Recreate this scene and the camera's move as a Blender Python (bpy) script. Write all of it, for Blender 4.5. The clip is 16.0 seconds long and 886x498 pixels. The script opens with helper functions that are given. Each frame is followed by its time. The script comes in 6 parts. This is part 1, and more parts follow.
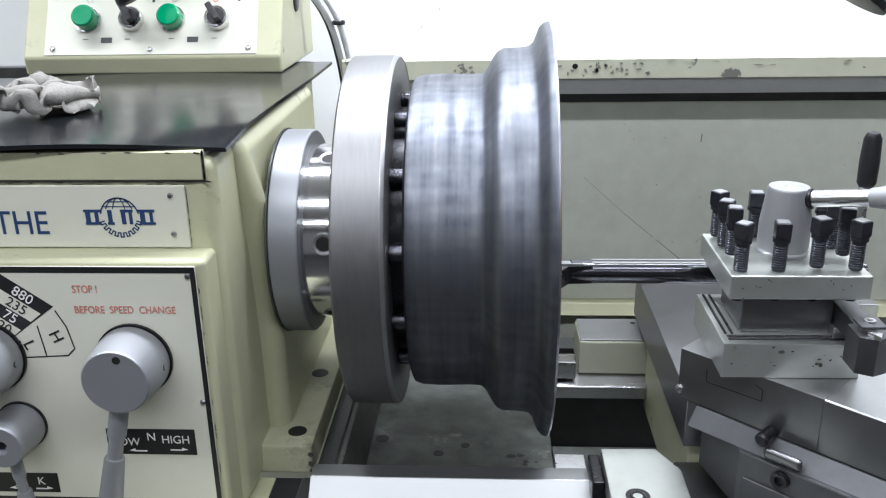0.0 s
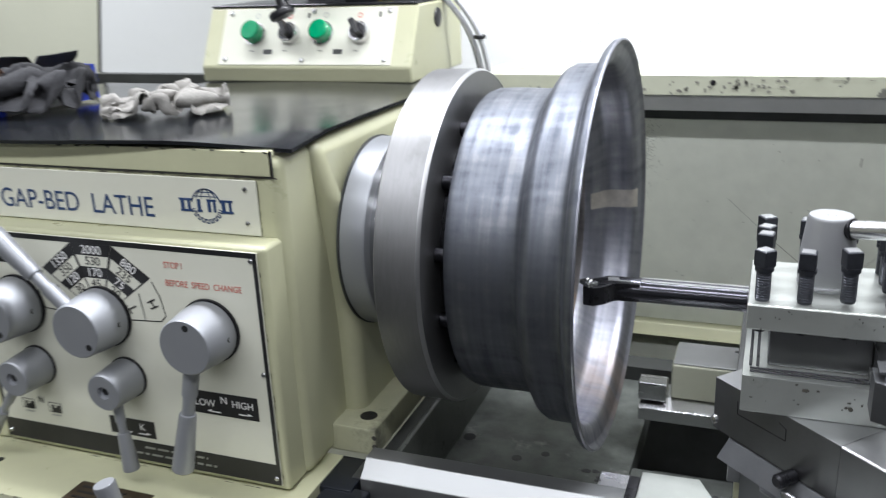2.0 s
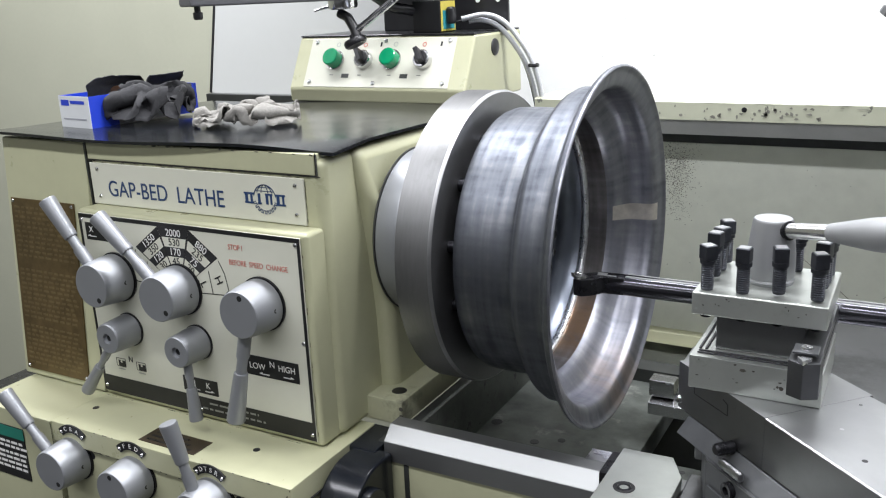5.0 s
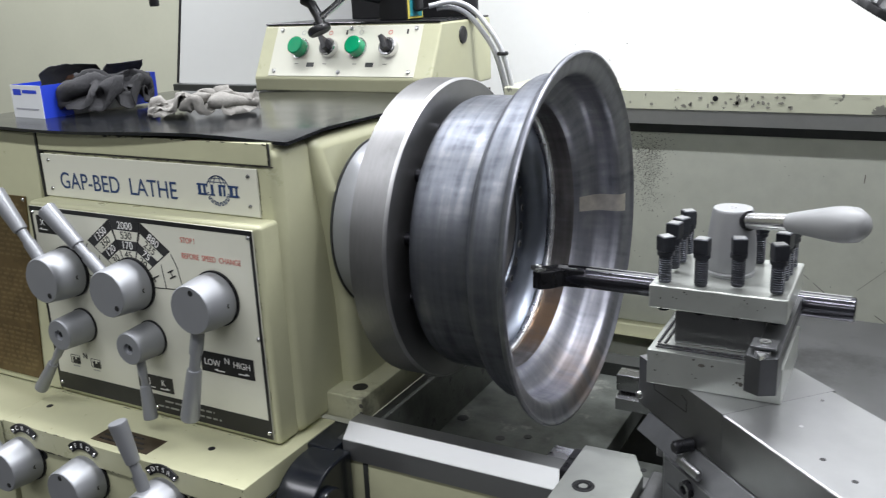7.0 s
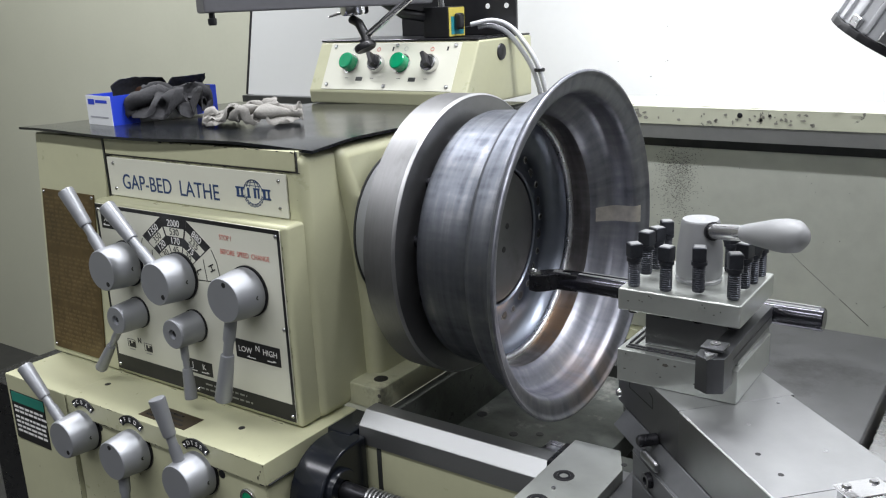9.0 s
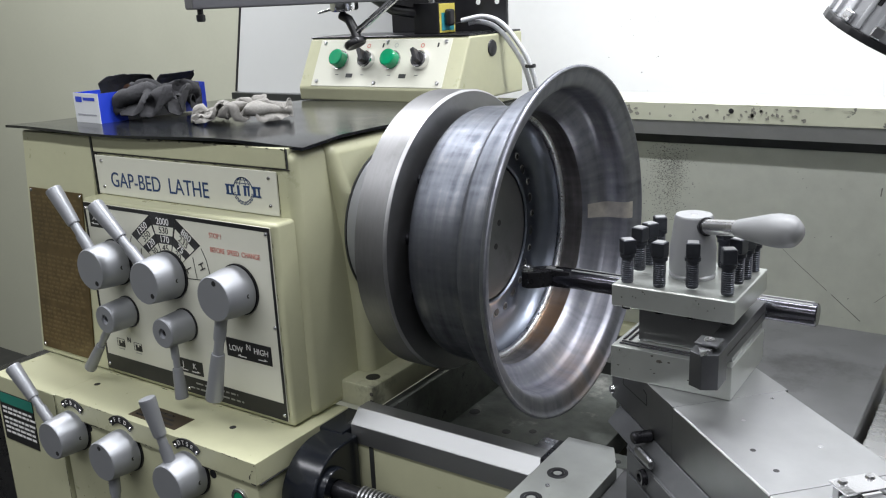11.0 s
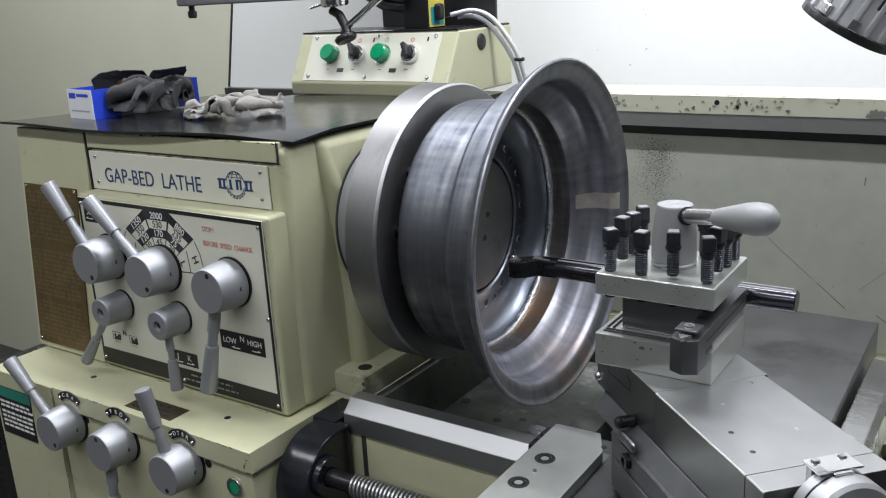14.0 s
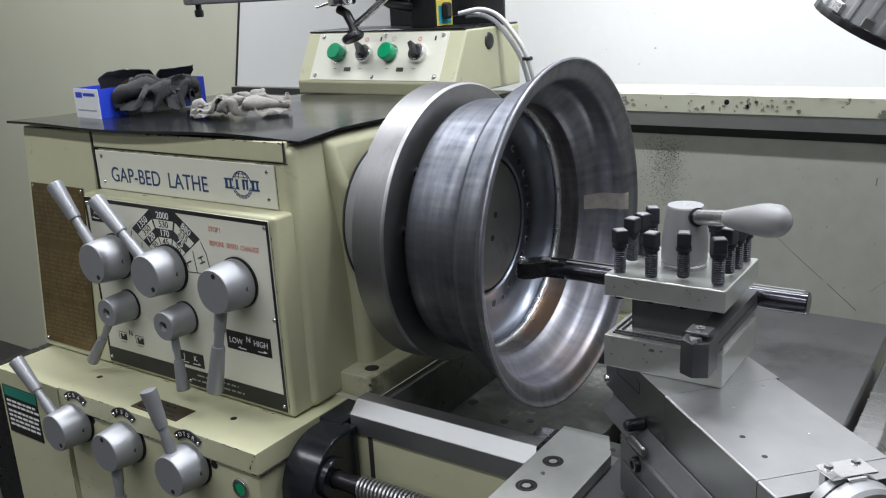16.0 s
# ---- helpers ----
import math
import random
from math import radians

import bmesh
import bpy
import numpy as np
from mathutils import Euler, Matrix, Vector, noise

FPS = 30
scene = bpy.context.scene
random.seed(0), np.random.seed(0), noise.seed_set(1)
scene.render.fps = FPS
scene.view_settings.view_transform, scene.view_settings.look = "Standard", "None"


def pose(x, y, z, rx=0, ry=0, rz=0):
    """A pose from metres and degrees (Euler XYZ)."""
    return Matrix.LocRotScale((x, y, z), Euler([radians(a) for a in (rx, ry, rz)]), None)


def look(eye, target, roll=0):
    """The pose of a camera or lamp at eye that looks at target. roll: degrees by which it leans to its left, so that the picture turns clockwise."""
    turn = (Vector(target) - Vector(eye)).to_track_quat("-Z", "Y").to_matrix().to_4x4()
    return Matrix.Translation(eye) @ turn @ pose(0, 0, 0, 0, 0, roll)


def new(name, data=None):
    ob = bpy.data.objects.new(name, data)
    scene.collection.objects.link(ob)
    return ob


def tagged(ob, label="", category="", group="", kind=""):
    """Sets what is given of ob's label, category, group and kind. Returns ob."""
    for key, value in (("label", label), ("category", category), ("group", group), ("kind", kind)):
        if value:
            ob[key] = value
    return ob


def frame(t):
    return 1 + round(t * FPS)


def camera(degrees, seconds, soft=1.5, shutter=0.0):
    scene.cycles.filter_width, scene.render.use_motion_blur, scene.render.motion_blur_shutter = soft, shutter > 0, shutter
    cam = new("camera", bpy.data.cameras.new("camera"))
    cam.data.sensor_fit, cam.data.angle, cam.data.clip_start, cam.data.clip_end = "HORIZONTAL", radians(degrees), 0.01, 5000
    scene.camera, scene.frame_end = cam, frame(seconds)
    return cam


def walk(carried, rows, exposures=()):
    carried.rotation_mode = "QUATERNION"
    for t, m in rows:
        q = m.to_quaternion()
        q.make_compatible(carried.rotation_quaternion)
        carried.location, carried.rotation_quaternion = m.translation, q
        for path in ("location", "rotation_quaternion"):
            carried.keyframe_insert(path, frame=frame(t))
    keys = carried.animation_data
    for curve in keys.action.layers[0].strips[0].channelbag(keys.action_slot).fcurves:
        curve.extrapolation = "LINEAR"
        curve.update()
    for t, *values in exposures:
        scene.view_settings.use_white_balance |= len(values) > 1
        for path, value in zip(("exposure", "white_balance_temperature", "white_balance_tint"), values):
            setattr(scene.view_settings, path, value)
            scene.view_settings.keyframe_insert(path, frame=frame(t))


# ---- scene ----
cam = camera(53.53, 16.0, soft=1.15, shutter=0.4)
PATH = [
    (0, (-0.0606, -0.9678, 1.4272), (-0.1709, 0.9095, 0.7464), -1.01),
    (0.5, (-0.0614, -0.9684, 1.4280), (-0.1583, 0.9113, 0.7518), -0.65),
    (1, (-0.0576, -0.9744, 1.4237), (-0.1533, 0.9055, 0.7477), -0.74),
    (1.5, (0.0001, -0.9593, 1.4205), (-0.2571, 0.9041, 0.7413), -1.82),
    (2, (0.1600, -0.9644, 1.4285), (-0.5215, 0.8037, 0.7887), -2.49),
    (2.5, (0.2877, -1.0162, 1.4485), (-0.6290, 0.6754, 0.9025), -2.82),
    (3, (0.3290, -1.0533, 1.4395), (-0.6074, 0.6307, 0.9036), -2.55),
    (3.5, (0.3408, -1.0619, 1.4339), (-0.5948, 0.6168, 0.8800), -2.34),
    (4, (0.3373, -1.0600, 1.4288), (-0.6030, 0.6157, 0.8741), -2.38),
    (6.5, (0.3428, -1.0424, 1.4187), (-0.6002, 0.6278, 0.8522), -2.42),
    (7, (0.3592, -1.0116, 1.4131), (-0.5623, 0.6684, 0.8401), -2.40),
    (7.5, (0.5091, -0.9839, 1.4289), (-0.5325, 0.6369, 0.8923), -0.30),
    (8, (0.5454, -0.9958, 1.4246), (-0.5674, 0.5761, 0.8853), -1.95),
    (8.5, (0.5130, -1.0211, 1.4255), (-0.6262, 0.5350, 0.8955), -2.73),
    (9, (0.4951, -1.0274, 1.4225), (-0.6117, 0.5483, 0.8821), -2.46),
    (11.5, (0.4899, -1.0230, 1.4200), (-0.5981, 0.5637, 0.8734), -2.57),
    (12, (0.5057, -1.0435, 1.4279), (-0.5914, 0.5392, 0.8879), -2.63),
    (12.5, (0.5140, -1.0467, 1.4270), (-0.5738, 0.5420, 0.8862), -2.67),
    (13, (0.5141, -1.0435, 1.4260), (-0.5667, 0.5474, 0.8773), -3.00),
    (13.5, (0.5107, -1.0364, 1.4235), (-0.5673, 0.5537, 0.8671), -2.88),
    (14, (0.5097, -1.0343, 1.4223), (-0.5709, 0.5524, 0.8614), -2.98),
    (14.5, (0.5091, -1.0296, 1.4211), (-0.5755, 0.5537, 0.8581), -3.10),
    (15, (0.5075, -1.0281, 1.4209), (-0.5802, 0.5520, 0.8552), -3.15),
    (15.5, (0.5069, -1.0272, 1.4225), (-0.5840, 0.5522, 0.8606), -3.07),
    (16, (0.5041, -1.0279, 1.4218), (-0.5888, 0.5499, 0.8598), -3.00),
]
walk(cam, [(t, look(eye, target, roll)) for t, eye, target, roll in PATH],
     [(0, 0.0, 6200, 10), (4.0, 0.0, 6500, 10), (6.5, -0.1, 6500, 10), (7.5, -0.24, 6500, 10), (9.0, -0.24, 6500, 10), (11.5, -0.27, 6500, 10), (12.5, -0.28, 6500, 10), (14.5, -0.45, 6450, 10), (16.0, -0.45, 6450, 10)])


# ---- world and light ----
world = bpy.data.worlds.new("workshop_air")
scene.world = world
world.use_nodes = True
world.node_tree.nodes["Background"].inputs[0].default_value = (0.82, 0.88, 1.0, 1)
world.node_tree.nodes["Background"].inputs[1].default_value = 0.01


def tube_light(name, x, y, z, length, width, watts):
    d = bpy.data.lights.new(name, "AREA")
    d.shape, d.size, d.size_y, d.energy = "RECTANGLE", length, width, watts
    d.color = (0.94, 0.955, 1.0)
    ob = new(name, d)
    ob.matrix_world = pose(x, y, z)
    return ob


for y, width, watts in ((0.24, 0.16, 148), (-1.37, 0.16, 72), (-3.45, 0.16, 45)):
    tube_light("ceiling_tube_light", -0.45, y, 2.88, 4.4, width, watts)


# ---- materials ----
def node(nt, kind, **inputs):
    n = nt.nodes.new(kind)
    for k, v in inputs.items():
        n.inputs[k.replace("_", " ")].default_value = v
    return n


def material(name, colour, rough=0.5, metal=0.0, grain=60.0, vary=0.08, bump=0.05, stain=None, stain_at=0.62, stain_scale=6.0,
             stretch=(1, 1, 1), coat=0.0, emit=None, emit_power=0.0, rough_vary=0.12, fine=None, soft=0.08):
    """A procedural surface: base colour with fine grain and broad drift, optional stains, bump and uneven gloss."""
    m = bpy.data.materials.new(name)
    m.use_nodes = True
    nt = m.node_tree
    b = nt.nodes["Principled BSDF"]
    b.inputs["Metallic"].default_value = metal
    b.inputs["Coat Weight"].default_value = coat
    tc = nt.nodes.new("ShaderNodeTexCoord")
    mp = nt.nodes.new("ShaderNodeMapping")
    mp.inputs["Scale"].default_value = stretch
    nt.links.new(tc.outputs["Object"], mp.inputs["Vector"])
    n1 = node(nt, "ShaderNodeTexNoise", Scale=grain, Detail=6.0, Roughness=0.6)
    n2 = node(nt, "ShaderNodeTexNoise", Scale=grain * 0.07 + 1.0, Detail=4.0, Roughness=0.55)
    for n in (n1, n2):
        nt.links.new(mp.outputs[0], n.inputs["Vector"])
    mix = nt.nodes.new("ShaderNodeMath")
    mix.operation = "MULTIPLY_ADD"
    mix.inputs[1].default_value = 0.5
    nt.links.new(n1.outputs["Fac"], mix.inputs[0])
    half = nt.nodes.new("ShaderNodeMath")
    half.operation = "MULTIPLY"
    half.inputs[1].default_value = 0.5
    nt.links.new(n2.outputs["Fac"], half.inputs[0])
    nt.links.new(half.outputs[0], mix.inputs[2])
    ramp = nt.nodes.new("ShaderNodeValToRGB")
    c = colour
    ramp.color_ramp.elements[0].position, ramp.color_ramp.elements[1].position = 0.3, 0.7
    ramp.color_ramp.elements[0].color = tuple(max(0, v * (1 - 2 * vary)) for v in c) + (1,)
    ramp.color_ramp.elements[1].color = tuple(min(1, v * (1 + 2 * vary)) for v in c) + (1,)
    nt.links.new(mix.outputs[0], ramp.inputs[0])
    out = ramp.outputs[0]
    if stain:
        s = node(nt, "ShaderNodeTexNoise", Scale=stain_scale, Detail=8.0, Roughness=0.68)
        nt.links.new(tc.outputs["Object"], s.inputs["Vector"])
        sr = nt.nodes.new("ShaderNodeValToRGB")
        sr.color_ramp.elements[0].position, sr.color_ramp.elements[1].position = stain_at, stain_at + soft
        nt.links.new(s.outputs["Fac"], sr.inputs[0])
        mx = nt.nodes.new("ShaderNodeMix")
        mx.data_type = "RGBA"
        mx.inputs["B"].default_value = tuple(stain) + (1,)
        nt.links.new(sr.outputs[0], mx.inputs["Factor"])
        nt.links.new(out, mx.inputs["A"])
        out = mx.outputs["Result"]
    nt.links.new(out, b.inputs["Base Color"])
    rr = nt.nodes.new("ShaderNodeMapRange")
    rr.inputs["To Min"].default_value = max(0.02, rough - rough_vary)
    rr.inputs["To Max"].default_value = min(1, rough + rough_vary)
    rr.inputs["From Min"].default_value, rr.inputs["From Max"].default_value = 0.3, 0.7
    nt.links.new(mix.outputs[0], rr.inputs["Value"])
    nt.links.new(rr.outputs[0], b.inputs["Roughness"])
    if bump:
        bp = nt.nodes.new("ShaderNodeBump")
        bp.inputs["Strength"].default_value = bump
        bp.inputs["Distance"].default_value = 0.002
        nt.links.new(n1.outputs["Fac"], bp.inputs["Height"])
        nt.links.new(bp.outputs[0], b.inputs["Normal"])
    if emit:
        b.inputs["Emission Color"].default_value = tuple(emit) + (1,)
        b.inputs["Emission Strength"].default_value = emit_power
    return m


CREAM = material("cream_machine_paint", (0.47, 0.47, 0.312), 0.34, grain=40, vary=0.03, bump=0.04, stain=(0.34, 0.34, 0.24), stain_at=0.66, stain_scale=5, soft=0.2)
CREAM_WORN = material("chipped_cream_paint", (0.49, 0.50, 0.39), 0.4, grain=40, vary=0.04, bump=0.08, stain=(0.16, 0.16, 0.14), stain_at=0.62, stain_scale=22, soft=0.02)
# Oil stains on a cream that is dulled to carry the chuck's shade.
FOOT_PAINT = material("shaded_oil_stained_cream_paint", (0.40, 0.40, 0.275), 0.42, grain=40, vary=0.06, bump=0.06, stain=(0.15, 0.15, 0.115), stain_at=0.57, stain_scale=14, soft=0.15)
GUARD = material("grey_green_guard_paint", (0.635, 0.655, 0.575), 0.45, grain=30, vary=0.05, bump=0.03, stain=(0.16, 0.16, 0.14), stain_at=0.68, stain_scale=9, soft=0.1)
CREAM_EDGE = material("edge_worn_cream_paint", (0.48, 0.48, 0.322), 0.38, grain=40, vary=0.04, bump=0.06, stain=(0.13, 0.125, 0.10), stain_at=0.72, stain_scale=26, soft=0.02)
PANEL = material("white_enamel_panel", (0.64, 0.64, 0.545), 0.32, grain=80, vary=0.008, bump=0.004, rough_vary=0.02)
BLACK = material("black_print", (0.012, 0.012, 0.013), 0.4, vary=0.05, bump=0.0)
BLUE_PRINT = material("navy_print", (0.02, 0.05, 0.14), 0.4, vary=0.05, bump=0.0)
RED_PRINT = material("red_print", (0.58, 0.21, 0.17), 0.4, vary=0.05, bump=0.0)
WHITE_PRINT = material("white_print", (0.8, 0.8, 0.78), 0.4, vary=0.02, bump=0.0)
SATIN = material("satin_grey_paint", (0.30, 0.31, 0.33), 0.42, metal=0.5, grain=25, vary=0.02, bump=0.0, rough_vary=0.03)
STEEL = material("ground_steel", (0.56, 0.56, 0.57), 0.27, metal=1.0, grain=60, vary=0.04, bump=0.008, stretch=(0.3, 1, 1), rough_vary=0.04, stain=(0.40, 0.40, 0.39), stain_at=0.64, stain_scale=30, soft=0.08)
TURNED = material("turned_steel", (0.25, 0.25, 0.253), 0.48, metal=1.0, grain=60, vary=0.07, bump=0.002, stretch=(5, 0.6, 0.6), rough_vary=0.05, stain=(0.20, 0.20, 0.20), stain_at=0.57, stain_scale=12, soft=0.15)
EDGE_STEEL = material("bevel_glint_steel", (0.42, 0.42, 0.425), 0.40, metal=1.0, grain=120, vary=0.06, bump=0.0)
CHROME = material("bright_turned_steel", (0.7, 0.7, 0.71), 0.12, metal=1.0, grain=160, vary=0.04, bump=0.02, stretch=(6, 0.3, 0.3), rough_vary=0.05)
DISC_STEEL = material("blue_grey_disc_steel", (0.21, 0.23, 0.275), 0.33, metal=1.0, grain=20, vary=0.14, bump=0.006, rough_vary=0.05)
HOLE_STEEL = material("drilled_edge_steel", (0.5, 0.5, 0.5), 0.3, metal=1.0, vary=0.05)
WAY_STEEL = material("ground_way_steel", (0.32, 0.325, 0.325), 0.42, metal=0.9, grain=30, vary=0.02, bump=0.0, stretch=(0.2, 1, 1), rough_vary=0.012)
STRIP_STEEL = material("cleaned_steel", (0.64, 0.60, 0.55), 0.46, metal=0.95, grain=90, vary=0.14, bump=0.01)
BAR_STEEL = material("black_oxide_bar", (0.10, 0.10, 0.115), 0.2, metal=1.0, grain=40, vary=0.1, bump=0.01, rough_vary=0.05)
DARK_STEEL = material("blackened_steel", (0.03, 0.03, 0.034), 0.3, metal=0.7, grain=90, vary=0.15, bump=0.03)
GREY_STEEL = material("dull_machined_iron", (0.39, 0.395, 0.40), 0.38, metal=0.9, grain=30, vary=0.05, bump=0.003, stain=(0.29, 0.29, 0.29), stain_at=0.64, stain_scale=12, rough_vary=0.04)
CAST = material("oily_cast_iron", (0.085, 0.091, 0.083), 0.38, metal=0.3, grain=34, vary=0.36, bump=0.3, stain=(0.02, 0.021, 0.02), stain_at=0.60, stain_scale=34, soft=0.05)
# Oily iron, also used for dark fills that stand in for shade.
OILY_SHADE = material("oily_shade_dark_iron", (0.055, 0.058, 0.056), 0.40, metal=0.35, grain=30, vary=0.18, bump=0.04, rough_vary=0.08)
PALE_STEEL = material("pale_ground_steel", (0.50, 0.52, 0.49), 0.33, metal=0.75, grain=40, vary=0.05, bump=0.006, rough_vary=0.05, stain=(0.36, 0.38, 0.34), stain_at=0.60, stain_scale=24, soft=0.12)
FLAKED = material("flaked_primer", (0.22, 0.215, 0.185), 0.6, grain=80, vary=0.25, bump=0.05)
# Even grey, darker than the rail above it.
LIP_GREY = material("matte_lip_grey", (0.40, 0.405, 0.40), 0.5, grain=40, vary=0.06, bump=0.02)
SWIVEL_IRON = material("oily_swivel_iron", (0.092, 0.095, 0.10), 0.46, metal=0.5, grain=30, vary=0.16, bump=0.02, rough_vary=0.06)
BOLT_STEEL = material("blued_bolt_steel", (0.075, 0.079, 0.092), 0.36, metal=0.85, grain=90, vary=0.15, bump=0.02)
TOOL_IRON = material("dark_tool_iron", (0.13, 0.133, 0.14), 0.36, metal=0.85, grain=50, vary=0.08, bump=0.01)
# Oiled iron; on the compound's side faces its darkness also carries shade.
SLIDE_IRON = material("oiled_shade_slide_iron", (0.20, 0.202, 0.208), 0.33, metal=0.92, grain=22, vary=0.08, bump=0.005, rough_vary=0.06, stain=(0.11, 0.11, 0.112), stain_at=0.58, stain_scale=9, soft=0.2)
CHIP = material("bare_metal_chip", (0.075, 0.07, 0.06), 0.55, metal=0.3, grain=80, vary=0.25, bump=0.05)
FAINT_BRASS = material("worn_plate_print", (0.195, 0.142, 0.066), 0.5, metal=0.5, vary=0.2)
RUBBER = material("black_rubber_mat", (0.008, 0.009, 0.011), 0.17, grain=24, vary=0.15, bump=0.008, rough_vary=0.05)
BLUE_BLACK = material("blue_black_enamel", (0.010, 0.012, 0.017), 0.22, grain=30, vary=0.15, bump=0.02, rough_vary=0.08)
PLASTIC = material("black_plastic", (0.015, 0.015, 0.017), 0.35, vary=0.1, bump=0.02)
GREEN = material("green_lens", (0.0, 0.28, 0.12), 0.18, vary=0.05, bump=0.0, coat=0.5)
BOARD_WHITE = material("grey_white_board", (0.52, 0.53, 0.52), 0.5, grain=60, vary=0.01, bump=0.01)
WHITE_WALL = material("white_wall_paint", (0.92, 0.93, 0.93), 0.6, grain=60, vary=0.01, bump=0.02)
BEIGE_WALL = material("beige_wall_paint", (0.42, 0.425, 0.34), 0.7, grain=70, vary=0.02, bump=0.06)
DIM_WALL = material("dark_grey_wall_paint", (0.19, 0.195, 0.20), 0.7, grain=70, vary=0.03, bump=0.05)
ENGRAVED = material("dark_engraved_plate", (0.055, 0.040, 0.024), 0.4, metal=0.4, grain=50, vary=0.3, bump=0.03)
BRASS = material("dull_brass_plate", (0.15, 0.105, 0.048), 0.42, metal=0.6, grain=60, vary=0.2, bump=0.03)
FLOOR = material("dark_oily_concrete", (0.028, 0.028, 0.027), 0.5, grain=14, vary=0.15, bump=0.1)
CEILING = material("off_white_ceiling", (0.5, 0.5, 0.49), 0.8, vary=0.02)
ALU = material("cast_aluminium", (0.35, 0.355, 0.365), 0.45, metal=0.6, grain=50, vary=0.03, bump=0.01, rough_vary=0.04)
GRIP = material("matte_grey_grip", (0.26, 0.265, 0.27), 0.5, metal=0.2, grain=25, vary=0.02, bump=0.0)
LAMP_GREY = material("silver_lamp_paint", (0.55, 0.56, 0.58), 0.4, metal=0.3, grain=30, vary=0.03, bump=0.01)
CLOTH = material("grey_white_towel", (0.27, 0.26, 0.24), 0.95, grain=260, vary=0.14, bump=0.6)
DARK_CLOTH = material("charcoal_rag", (0.032, 0.032, 0.035), 0.95, grain=240, vary=0.2, bump=0.6)
CARD_WHITE = material("white_carton", (0.72, 0.74, 0.76), 0.45, vary=0.02, bump=0.01)
CARD_BLUE = material("blue_carton", (0.015, 0.05, 0.55), 0.4, vary=0.04, bump=0.01)
CARD_GREY = material("grey_carton", (0.35, 0.36, 0.40), 0.45, vary=0.03, bump=0.01)
RUST = material("brown_leather", (0.085, 0.04, 0.022), 0.6, vary=0.3, bump=0.2)


def mix_colour(nt, factor, a, b):
    """Blend from colour a (a socket or a triple) to b by a factor socket."""
    mx = nt.nodes.new("ShaderNodeMix")
    mx.data_type = "RGBA"
    nt.links.new(factor, mx.inputs["Factor"])
    for key, c in (("A", a), ("B", b)):
        if isinstance(c, tuple):
            mx.inputs[key].default_value = c + (1,)
        else:
            nt.links.new(c, mx.inputs[key])
    return mx.outputs["Result"]


def span(nt, value, lo, hi, out_lo=0.0, out_hi=1.0):
    r = nt.nodes.new("ShaderNodeMapRange")
    r.interpolation_type = "SMOOTHSTEP"
    for key, v in (("From Min", lo), ("From Max", hi), ("To Min", out_lo), ("To Max", out_hi)):
        r.inputs[key].default_value = v
    nt.links.new(value, r.inputs["Value"])
    return r.outputs["Result"]


